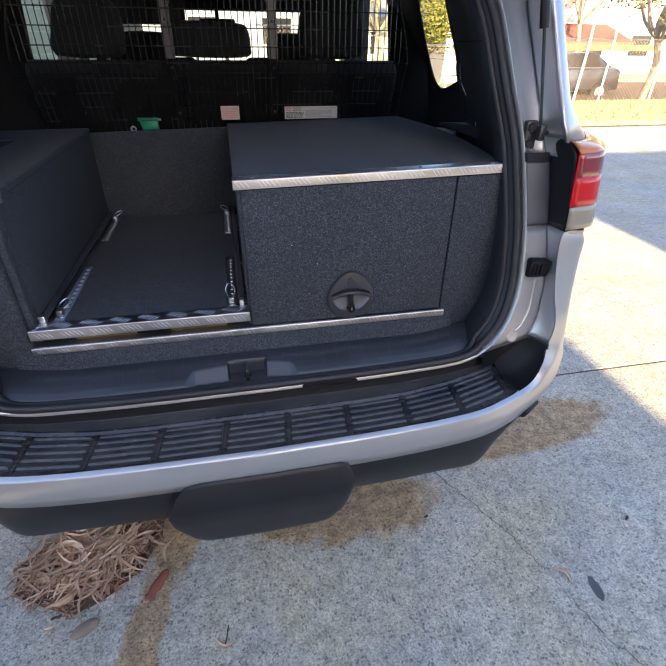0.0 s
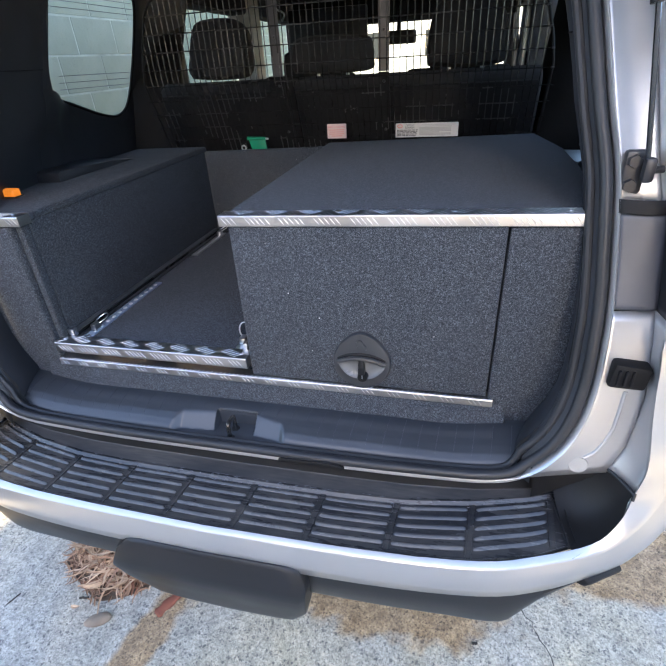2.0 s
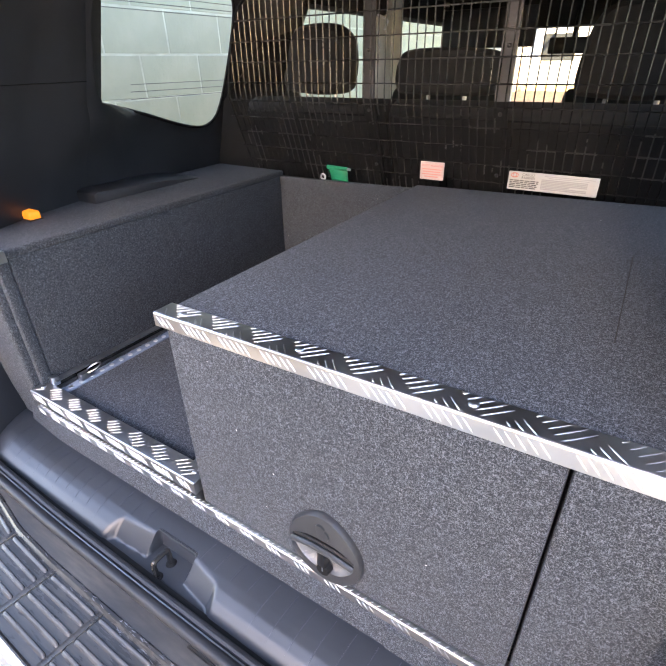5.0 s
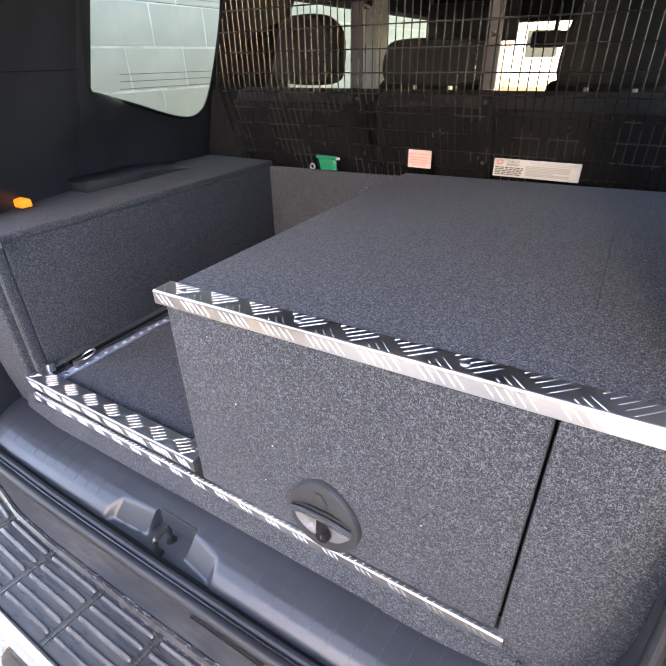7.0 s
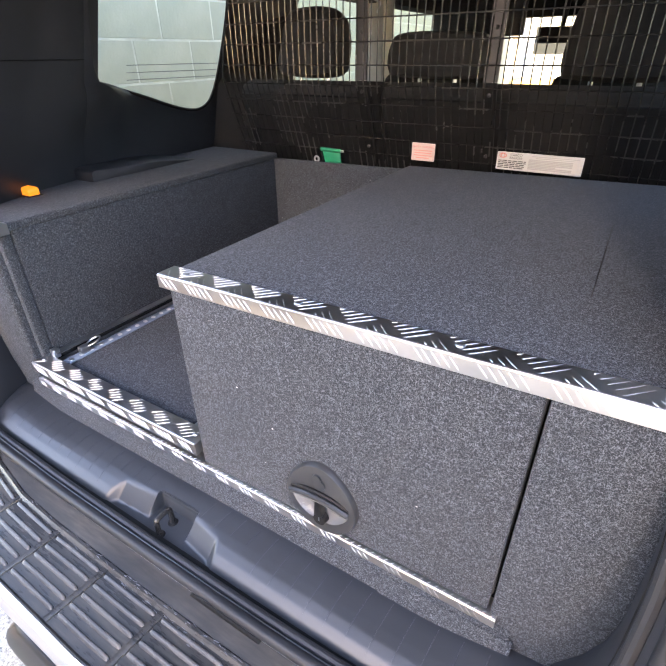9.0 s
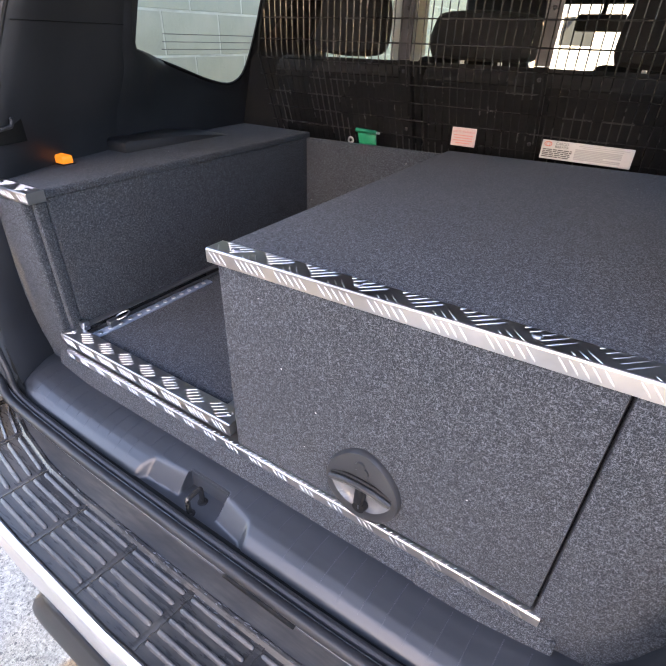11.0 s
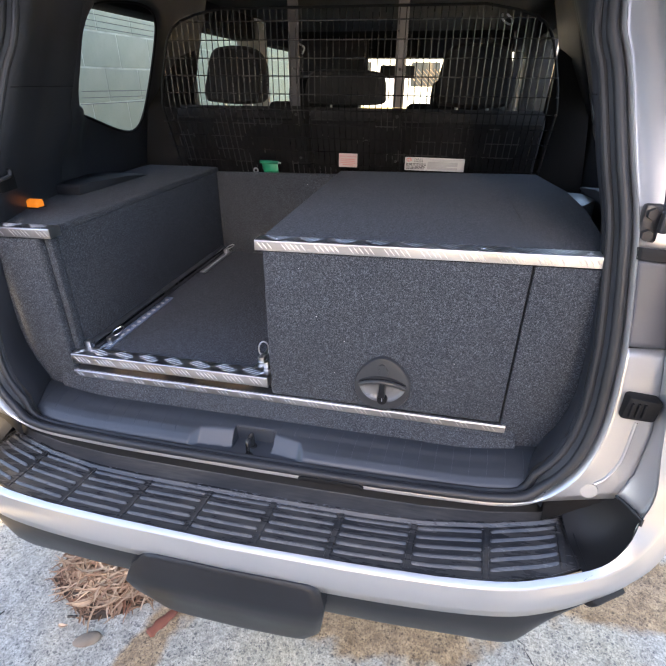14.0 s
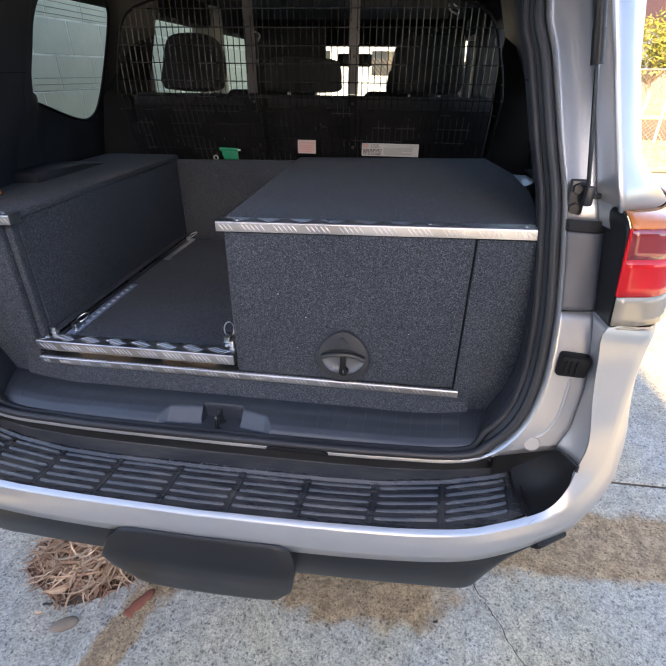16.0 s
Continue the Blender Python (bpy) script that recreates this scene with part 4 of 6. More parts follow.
    part("trim_seam", tube([(s * (p.x - 0.0006), p.y - 0.0006, p.z) for p in rows[k][2:-1]], 0.0013, 5), RUBBER, car, "seam of the pillar cover")
    # ledge of the lower trim over the carpeted lid, with its end step
    xi, ye, zl = (0.664, 0.72, 1.226) if s < 0 else (0.742, 0.68, 1.255)
    led = prism([(0.343, zl), (0.343, zl + 0.030), (0.354, zl + 0.035), (lerp(0.343, ye, 0.6), zl + 0.024), (ye, zl + 0.006), (ye, zl)], "x", min(s * xi, s * 0.83), max(s * xi, s * 0.83), 0.003)
    part("trim_ledge", led, TRIM, car, "moulded ledge of the side trim")
    if s > 0:
        part("ledge_plate", prism([(0.672, 0.636), (0.738, 0.620), (0.752, 0.54), (0.698, 0.456)], "z", 1.20, 1.2530, 0.003), LEDGEGREY, car, "pale blue-grey plate beside the cabinet top")
    # cargo hook
    if s < 0:
        hook = part("hook_recess", prism([(s * 0.6085, 0.034), (s * 0.6210, 0.094), (s * 0.645, 0.094), (s * 0.645, 0.034)], "z", 1.300, 1.350, 0.002), RUBBER, car, "shallow recess with a black plastic cargo hook")
        part("hook", tube(spline([(s * 0.612, 0.036, 1.326), (s * 0.603, 0.040, 1.330), (s * 0.602, 0.061, 1.334), (s * 0.603, 0.066, 1.344), (s * 0.613, 0.070, 1.346)], 3), 0.004, 8), TRIM, hook)
    for y, z in ((0.035, 1.36), (0.06, 1.345)):
        bm = bmesh.new()
        bmesh.ops.create_uvsphere(bm, u_segments=8, v_segments=6, radius=0.005)
        bmesh.ops.translate(bm, verts=bm.verts, vec=(s * (0.616 + 0.15 * y), y, z))
        part("trim_clip", bm, GREYPLASTIC, car)


side_trim(1)
side_trim(-1)

# cabin shell
part("roof_skin", box(-0.80, 0.80, 0.22, 3.15, 1.885, 1.93, 0.02), PAINT, car)
part("roof_lining", box(-0.80, 0.80, 0.22, 3.15, 1.845, 1.88, 0.005), HEADLINING, car, "dark roof lining")
part("cabin_floor", box(-0.86, 0.86, 0.25, 4.6, 0.42, 0.46), PLASTIC, car)
part("cargo_floor", box(-0.80, 0.80, -0.05, 1.36, 0.74, 0.76), TRIM, car)
part("rear_panel", box(-0.55, 0.55, -0.14, -0.12, 0.57, 0.735), PLASTIC, car)
for s in (1, -1):
    for y0, y1 in ((1.37, 2.22), (2.24, 3.25)):
        d = part("door", box(s * 0.86, s * 0.965, y0, y1, 0.46, 1.26, 0.03, 3), PAINT, car, "silver painted side door")
        part("door_trim", box(s * 0.80, s * 0.858, y0 + 0.005, y1 - 0.005, 0.5, 1.24, 0.02), TRIM, d, "black inner door trim")
        g = part("door_window", box(s * 0.885, s * 0.888, y0 + 0.04, y1 - 0.04, 1.262, 1.74), GLASS, d, "clear side window", smooth=False)
    for y0, y1, m in ((1.30, 1.46, TRIM), (2.17, 2.31, LIGHTTRIM), (3.22, 3.30, TRIM)):
        # the right middle pillar is pale too; dark trim colour stands for its shade
        m = TRIM if s > 0 else m
        xi = 0.735 if 2.0 < y0 < 3.0 else 0.80
        part("pillar", prism([(y0, 1.26), (y1, 1.26), (y1 - 0.03, 1.845), (y0 - 0.03, 1.845)], "x", s * xi, s * 0.88, 0.012), m, car, "pale fabric-lined door pillar" if m is LIGHTTRIM else "dark pillar trim, on the right middle pillar dark for shade")
    part("roof_rail", box(s * 0.76, s * 0.88, 0.3, 3.25, 1.735, 1.886, 0.02), HEADLINING, car)
    part("side_sill", box(s * 0.88, s * 0.965, 0.40, 4.6, 0.40, 0.458, 0.01), PLASTIC, car)
    part("quarter_lower", box(s * 0.90, s * 0.965, 0.44, 1.365, 0.52, 1.30, 0.02), PAINT, car)
    part("front_wing", box(s * 0.82, s * 0.965, 3.27, 4.65, 0.46, 1.16, 0.06, 3), PAINT, car)
    part("windscreen_pillar", tube([(s * 0.70, 2.98, 1.83), (s * 0.82, 3.65, 1.15)], 0.05, 8), TRIM, car)
part("windscreen_header", box(-0.74, 0.74, 2.93, 3.02, 1.690, 1.848, 0.01), HEADLINING, car, "dark lining above the windscreen")
for s in (1, -1):
    rows = []
    for z, xi, yi in ((0.6, 0.70, 1.08), (1.2, 0.665, 1.08), (1.43, 0.682, 1.13), (1.60, 0.722, 1.30), (1.74, 0.762, 1.45), (1.85, 0.78, 1.52)):
        xo = min(0.872, 0.822 - 0.32 * max(0.0, z - 1.37))
        rows.append([(s * xi, yi, z), (s * max(xo, xi + 0.02), yi + 0.06, z), (s * max(xo, xi + 0.02), yi - 0.14, z), (s * (xi + 0.012), yi - 0.07, z)])
    part("belt_pillar", loft(rows, True), HEADLINING, car, "dark pillar trim, on the right middle pillar dark for shade with the belt guide")
part("dashboard", prism([(3.10, 0.5), (3.05, 0.98), (3.25, 1.16), (3.75, 1.17), (3.75, 0.5)], "x", -0.80, 0.80, 0.02), TRIM, car, "black dashboard")
part("bonnet", box(-0.82, 0.82, 3.72, 4.7, 1.06, 1.16, 0.04, 3), PAINT, car, "silver bonnet")
g = part("windscreen", loft([[(-0.80, 3.66, 1.17), (0.80, 3.66, 1.17)], [(-0.69, 3.0, 1.84), (0.69, 3.0, 1.84)]]), SCREENGLASS, car, "clear windscreen", smooth=False)
m = part("mirror", box(-0.12, 0.12, 2.86, 2.89, 1.56, 1.64, 0.012), PLASTIC, car, "rear-view mirror")
part("mirror_stem", tube([(0, 2.88, 1.62), (0, 2.95, 1.80)], 0.012, 8), PLASTIC, m)
for x0, x1, z0 in ((0.14, 0.56, 1.685), (-0.76, -0.21, 1.60)):
    part("sun_visor", box(x0, x1, 2.90, 2.925, z0, 1.80, 0.01), TRIM, car, "dark sun visor")


def wheel(x, y):
    rows = []
    for r, dx in ((0.22, -0.10), (0.33, -0.12), (0.385, -0.10), (0.395, 0.0), (0.385, 0.10), (0.33, 0.12), (0.22, 0.10)):
        rows.append([(x + dx, y + r * math.cos(a), 0.397 + r * math.sin(a)) for a in (2 * math.pi * k / 28 for k in range(28))])
    w = part("wheel", loft(rows, True), TYRE, car, "black tyre on an alloy rim")
    bm = bmesh.new()
    bmesh.ops.create_cone(bm, cap_ends=True, segments=24, radius1=0.225, radius2=0.225, depth=0.14)
    bmesh.ops.transform(bm, matrix=pose(x, y, 0.397, 0, 90, 0), verts=bm.verts)
    part("rim", bm, ZINC, w)


for x in (-0.78, 0.78):
    for y in (1.05, 3.9):
        wheel(x, y)

# the lifted tailgate overhead
gate = part("tailgate", prism([(0.20, 1.90), (0.22, 1.97), (-0.10, 2.16), (-0.72, 2.40), (-0.86, 2.38), (-0.82, 2.31), (-0.10, 2.04)], "x", -0.70, 0.70, 0.02), PAINT, car, "silver tailgate lifted open overhead")
part("tailgate_trim", prism([(0.12, 1.945), (-0.10, 2.032), (-0.78, 2.285), (-0.78, 2.273), (-0.10, 2.018), (0.12, 1.930)], "x", -0.62, 0.62, 0.003), GREYPLASTIC, gate, "grey inner tailgate trim")


# ---- drawer system ----
unit = thing("drawer_system", (0, 0.45, 0.806), "charcoal carpeted cargo drawer system with bright tread-plate edging", "drawers")
PLINTH = [(-0.568, 0.812), (-0.605, 0.832), (-0.622, 0.882), (0.640, 0.882), (0.634, 0.85), (0.60, 0.822), (0.53, 0.812)]
part("plinth", prism(PLINTH, "y", 0.004, 0.90, 0.005), CARPET, unit, "carpeted base board")
part("plinth_front", prism([(0.006, 0.8815), (-0.004, 0.866), (-0.021, 0.806), (0.006, 0.806)], "x", -0.556, 0.545, 0.003), CARPET, unit, "carpeted slanting front of the base board")
part("plinth_patch", prism([(-0.0095, 0.852), (-0.0255, 0.800), (-0.019, 0.800), (-0.005, 0.852)], "x", 0.36, 0.55, 0.0012, 1), CARPET, unit)

# drawer cabinet
part("cabinet_side", box(-0.004, 0.012, 0.012, 0.875, 0.883, 1.231, 0.004), CARPET, unit)
top_poly = [(-0.010, 0.030), (-0.010, 0.872), (0.655, 0.880), (0.690, 0.60), (0.684, 0.36), (0.66, 0.16), (0.640, 0.030)]
part("cabinet_top", prism(top_poly, "z", 1.230, 1.2475, 0.005), CARPET, unit, "flat carpeted cabinet top")
part("top_seam", box(0.5195, 0.5208, 0.20, 0.52, 1.2468, 1.2478), RUBBER, unit)
front = part("drawer_front", box(0.004, 0.5096, -0.004, 0.020, 0.8860, 1.2285, 0.004), CARPET, unit, "carpeted drawer front")
wing_poly = [(0.5135, 0.812), (0.56, 0.815), (0.60, 0.824), (0.634, 0.850), (0.655, 0.895), (0.661, 0.95), (0.659, 1.02), (0.651, 1.08), (0.637, 1.16), (0.627, 1.2275), (0.5135, 1.2275)]
part("side_filler", prism(wing_poly, "y", -0.003, 0.020, 0.004), CARPET, unit, "carpeted fixed filler panel beside the drawer")
part("filler_body", prism([(0.5135, 0.883), (0.63, 0.883), (0.65, 0.95), (0.62, 1.228), (0.5135, 1.228)], "y", 0.022, 0.87), CARPET, unit)
part("drawer_box", box(0.014, 0.511, 0.022, 0.86, 0.886, 1.226), STEEL, unit)

# left wing locker
lw = [(-0.514, 0.812), (-0.56, 0.815), (-0.60, 0.828), (-0.628, 0.862), (-0.643, 0.92), (-0.649, 0.98), (-0.643, 1.08), (-0.632, 1.18), (-0.626, 1.2275), (-0.514, 1.2275)]
part("locker_front", prism(lw, "y", -0.003, 0.034, 0.007, 3), CARPET, unit, "carpeted front of the narrow side locker")
part("locker_side", box(-0.5125, -0.495, 0.036, 0.905, 0.883, 1.231, 0.004, 3), CARPET, unit, "carpeted locker side wall")
lid = [(-0.492, 0.030), (-0.492, 0.905), (-0.80, 0.93), (-0.80, 0.55), (-0.752, 0.36), (-0.705, 0.20), (-0.655, 0.030)]
part("locker_lid", prism(lid, "z", 1.229, 1.2475, 0.006, 3), CARPET, unit, "carpeted locker lid")
part("locker_edge", box(-0.5132, -0.4958, 0.012, 0.0355, 0.885, 1.2285, 0.004), CARPET, unit, "carpeted edge of the locker side")
part("locker_rear", box(-0.64, -0.513, 0.89, 0.91, 0.883, 1.229), CARPET, unit)
part("back_panel", box(-0.494, 0.010, 0.884, 0.902, 0.883, 1.232, 0.004), CARPET, unit, "carpeted rear panel of the tray bay")

# slide tray
tray = part("slide_tray", box(-0.486, -0.014, 0.020, 0.878, 0.897, 0.914, 0.004), CARPET, unit, "carpeted pull-out tray")
part("bay_floor", box(-0.494, -0.006, 0.03, 0.882, 0.8835, 0.888), STEEL, unit)
for s, x in ((1, -0.4905), (-1, -0.0095)):
    r = part("slide_rail", box(x - 0.004, x + 0.004, 0.03, 0.86, 0.885, 0.939, 0.001, 1), WIRE, unit, "black steel slide rail")
    part("rail_flange", box(x - 0.002, x + s * 0.016, 0.03, 0.86, 0.936, 0.940, 0.001, 1), RAILLIT, r)
    part("rail_flange", box(x - 0.002, x + s * 0.014, 0.03, 0.86, 0.917, 0.920, 0.001, 1), RAILLIT, r)
    part("rail_stop", box(x - 0.003, x + s * 0.014, 0.024, 0.040, 0.927, 0.949, 0.003), ZINC, r, "zinc-plated rail stop")
part("wood_packer", box(-0.42, -0.28, 0.016, 0.05, 0.8835, 0.899, 0.001, 1), PLY, unit, "bare plywood packer")
part("wood_packer", box(-0.20, -0.06, 0.016, 0.05, 0.8835, 0.899, 0.001, 1), PLY, unit, "bare plywood packer")


def tread_trim(name, x0, x1, zt, zb, y_front, depth, parent, pitch, label, cap=False):
    """An angle of tread plate: a top flange and a face, with raised bars in groups."""
    r = 0.0035
    arc = [(y_front + r - r * math.cos(math.pi * 0.5 * k / 4), zt - r + r * math.sin(math.pi * 0.5 * k / 4)) for k in range(5)]
    inner = [(y_front + r + 0.001, zt - 0.002), (y_front + 0.002, zt - r - 0.001)]
    bm = prism([(y_front, zb)] + arc + [(y_front + depth, zt), (y_front + depth, zt - 0.002)] + inner + [(y_front + 0.002, zb)], "x", x0, x1, 0.0006, 1)
    angle = part(name, bm, ALU, parent, label, sharp=40)
    rng = random.Random(int((x0 + 2) * 1000))

    def bar(bm, c, along, across, up, L, w, h):
        rows = []
        for t, k in ((-1, 0.1), (-0.8, 0.7), (-0.4, 1.0), (0.4, 1.0), (0.8, 0.7), (1, 0.1)):
            p = c + along * (L * 0.5 * t)
            rows.append([p - across * w * 0.5 * k - up * 0.0003, p - across * w * 0.25 * k + up * h * k * 0.8, p + up * h * k, p + across * w * 0.25 * k + up * h * k * 0.8, p + across * w * 0.5 * k - up * 0.0003])
        return loft(rows, False, bm)

    def lay(own, a, b, up, w, h):
        d = (b - a).normalized()
        bar(own, (a + b) * 0.5, d, up.cross(d), up, (b - a).length, w, h)

    def flank(horizontal):
        own = bmesh.new()
        up = Vector((0, 0, 1)) if horizontal else Vector((0, -1, 0))
        shift = 0.052 if depth > 0.035 else 0.040
        for i in range(-1, int((x1 - x0) / pitch) + 1):
            cx = x0 + pitch * i + shift
            runs = []
            if not horizontal:
                n = 5 if pitch > 0.06 else 3
                low, high = zb + (zt - zb) * 0.14, zt - (zt - zb) * 0.20
                for k in range(n):
                    x = cx + 0.013 + k * 0.0098 + rng.uniform(-0.0006, 0.0006)
                    runs.append((Vector((x, y_front, high)), Vector((x + (high - low) * 0.85, y_front, low))))
            elif depth > 0.035:
                for k in range(5):
                    a = Vector((cx - 0.012 + 0.0084 * k, y_front + 0.0210 - 0.0043 * k, zt))
                    runs.append((a, a + Vector((0.0200, 0.0170, 0))))
            elif depth > 0.031:
                for k in range(5):
                    a = Vector((cx - 0.006 * k, y_front + 0.005 + 0.0058 * k, zt))
                    m = min(0.0235, depth - 0.0006 - (a.y - y_front))
                    runs.append((a, a + Vector((m * 1.08, m, 0))))
                for k, (da, db) in enumerate(((0.034, 0.049), (0.028, 0.038), (0.022, 0.027))):
                    runs.append((Vector((cx + da, y_front + 0.003 + (db - da) * 1.1, zt)), Vector((cx + db, y_front + 0.003, zt))))
            else:
                for k in range(5):
                    a = Vector((cx + 0.0110 * k, y_front + 0.0030, zt))
                    runs.append((a, a + Vector((0.0050, 0.0045, 0))))
            for a, b in runs:
                if min(a.x, b.x) > x0 + 0.002 and max(a.x, b.x) < x1 - 0.002 and (b - a).length > 0.003:
                    lay(own, a, b, up, 0.0026 if horizontal else 0.0024, 0.0007 if horizontal else 0.0010)
        return own
    tagged(part("tread_bar", flank(True), ALULIT, angle), kind="stuff")
    tagged(part("tread_bar", flank(False), ALULIT, angle), kind="stuff")
    if cap:
        part("end_cap", box(x1 - 0.0015, x1 + 0.0008, y_front, y_front + depth, zb, zt, 0.0005, 1), ALU, angle)
    return angle


tread_trim("top_edging", -0.012, 0.623, 1.2510, 1.2300, -0.008, 0.034, unit, 0.067, "bright aluminium tread-plate edging on the cabinet top", True)
tread_trim("locker_edging", -0.630, -0.476, 1.2510, 1.2295, -0.008, 0.034, unit, 0.067, "bright aluminium tread-plate edging on the locker", True)
tread_trim("tray_edging", -0.506, -0.002, 0.933, 0.907, -0.014, 0.039, tray, 0.066, "bright aluminium tread-plate edging on the tray", True)
tread_trim("base_edging", -0.514, 0.523, 0.8830, 0.8655, -0.010, 0.030, unit, 0.055, "bright aluminium tread-plate edging along the base")
for x, y, z in ((0.03, 0.008, 1.2518), (0.22, 0.010, 1.2518), (0.42, 0.010, 1.2518), (0.60, 0.010, 1.2518), (-0.60, 0.010, 1.2518), (-0.50, 0.010, 1.2518), (-0.49, 0.008, 0.9333), (-0.02, 0.008, 0.9333)):
    bm = bmesh.new()
    bmesh.ops.create_uvsphere(bm, u_segments=10, v_segments=6, radius=0.0055)
    bmesh.ops.scale(bm, verts=bm.verts, vec=(1, 1, 0.4))
    bmesh.ops.translate(bm, verts=bm.verts, vec=(x, y, z))
    part("screw", bm, ZINC, unit)


# tie-down strips with holes, rings and clips
def tie_strip(x, y0, y1, film=False):
    w, z = 0.012, 0.9185
    own = box(x - w, x + w, y0, y1, 0.9135, z, 0.0015)
    st = part("tie_down_rail", own, FILM if film else ZINC, tray, "zinc-plated perforated tie-down rail" + (" under a bluish protective film" if film else ""))
    n = int((y1 - y0) / 0.026)
    for i in range(n):
        bm = bmesh.new()
        bmesh.ops.create_cone(bm, cap_ends=True, segments=14, radius1=0.0062, radius2=0.0048, depth=0.003)
        bmesh.ops.translate(bm, verts=bm.verts, vec=(x + 0.003, y0 + 0.02 + i * 0.026, z + 0.0006))
        part("stud", bm, ZINC, st)
    return st


def ring_clip(x, y, turn, upright=False):
    z = 0.924
    own = box(x - 0.008, x + 0.008, y - 0.012, y + 0.012, z - 0.004, z + 0.012, 0.003)
    clip = part("ring_fitting", own, ZINC, tray, "zinc-plated lashing ring fitting")
    c = Vector((x, y + 0.012, z + 0.010))
    pts = []
    for k in range(20):
        a = 2 * math.pi * k / 20
        p = Vector((0.012 * math.cos(a), 0.019 * math.sin(a) + 0.012, 0))
        p = pose(0, 0, 0, 78 if upright else 22, 0, turn) @ p
        pts.append(c + p)
    part("lashing_ring", tube(pts, 0.0018, 6, True), ZINC, clip)


tie_strip(-0.462, 0.028, 0.385, True)
tie_strip(-0.462, 0.62, 0.865)
tie_strip(-0.044, 0.028, 0.385)
tie_strip(-0.044, 0.62, 0.865)
ring_clip(-0.462, 0.085, -30)
ring_clip(-0.462, 0.835, -50)
ring_clip(-0.044, 0.075, 15, True)
ring_clip(-0.044, 0.835, 40)


# paddle latch on the drawer front
def latch():
    cx, cz = 0.257, 0.946

    def egg(k, grow=1.0):
        a = 2 * math.pi * k / 40
        r = Vector((0.061 * math.cos(a), 0.072 * math.sin(a)))
        if r.y > 0:
            r.x *= 1 - 0.22 * (r.y / 0.072) ** 2
        else:
            r.y *= 0.86
        return Vector((cx + r.x * grow, 0, cz + r.y * grow))
    prof = [(cx - 0.050, cz + 0.002), (cx - 0.03, cz + 0.016), (cx, cz + 0.021), (cx + 0.03, cz + 0.016), (cx + 0.050, cz + 0.002), (cx + 0.038, cz - 0.020), (cx + 0.018, cz - 0.034), (cx - 0.018, cz - 0.034), (cx - 0.038, cz - 0.020)]
    fine = spline([(a, 0, b) for a, b in prof] + [(prof[0][0], 0, prof[0][1])], 12)[:-1]
    mid = Vector((cx, 0, cz - 0.008))

    def rim(k):
        """The dish's edge in the direction of the plate's k-th point."""
        d = egg(k) - mid
        a = math.atan2(d.z, d.x)
        return min(fine, key=lambda p: abs(math.remainder(math.atan2(p.z - mid.z, p.x - mid.x) - a, 2 * math.pi)))
    rows = [[egg(k, g) + Vector((0, y, 0)) for k in range(40)] for g, y in ((1.0, -0.003), (1.0, -0.0085), (0.965, -0.0130), (0.92, -0.0140))]
    rows.append([rim(k) + Vector((0, -0.0150, 0)) for k in range(40)])
    lt = part("latch", loft(rows, True), LATCH, front, "black plastic paddle latch with a lock")
    bowl = [[lerp(mid, rim(k), q) + Vector((0, y, 0)) for k in range(40)] for q, y in ((1.0, -0.0150), (0.95, -0.0115), (0.80, -0.0070), (0.5, -0.0050), (0.03, -0.0045))]
    part("dish", loft(bowl, True), DISH, lt, "smooth dish of the latch, coloured grey for its reflection")
    bar = spline([(cx - 0.049, -0.017, cz + 0.005), (cx - 0.025, -0.021, cz + 0.016), (cx, -0.022, cz + 0.019), (cx + 0.025, -0.021, cz + 0.016), (cx + 0.049, -0.017, cz + 0.005)], 5)
    part("finger_bar", tube(bar, 0.0048, 8), LATCH, lt, "curved black finger bar")
    part("key_arm", prism([(cx - 0.005, cz + 0.016), (cx + 0.005, cz + 0.016), (cx + 0.0075, cz - 0.024), (cx - 0.0075, cz - 0.024)], "y", -0.020, -0.007, 0.002), PLASTIC, lt)
    # shade in the gap above the finger bar, made as a dark tube
    gap = [(p.x, p.y + 0.0045, p.z + 0.0068) for p in bar]
    part("finger_gap_shade", tube(gap, 0.0030, 6), RISER, lt)
    for (dz, r) in ((-0.030, 0.0118), (0.050, 0.0085), (0.040, 0.0115)):
        bm = bmesh.new()
        bmesh.ops.create_cone(bm, cap_ends=True, segments=18, radius1=r, radius2=r * 0.85, depth=0.010)
        bmesh.ops.transform(bm, matrix=pose(cx + (0.002 if dz < 0.045 else -0.002), -0.0145 if dz < 0 else -0.0120 - 0.02 * (dz - 0.04), cz + dz, 90, 0, 0), verts=bm.verts)
        part("lock_barrel", bm, RISER if dz < 0 else LATCH, lt)
    part("key_slot", box(cx + 0.001, cx + 0.003, -0.0198, -0.018, cz - 0.032, cz - 0.024), ZINC, lt)


latch()

# amber lamp on the locker
lampb = thing("marker_lamp", (-0.685, 0.19, 1.234), "small amber marker lamp lying on the carpeted locker", "lamp")
part("lens", box(-0.744, -0.658, 0.172, 0.199, 1.2330, 1.2530, 0.005, 3), AMBER, lampb, "glowing amber lens")
part("lamp_base", box(-0.747, -0.655, 0.170, 0.202, 1.2325, 1.2360, 0.001, 1), PLASTIC, lampb)

# ---- cargo barrier ----
barrier = thing("cargo_barrier", (0, 0.94, 1.2475), "black steel mesh cargo barrier behind the rear seat", "barrier")


def mesh_y(z):
    """The lower half leans back to the bend, the upper half stands upright."""
    return 0.885 + 0.36 * max(0.0, 1.452 - z)


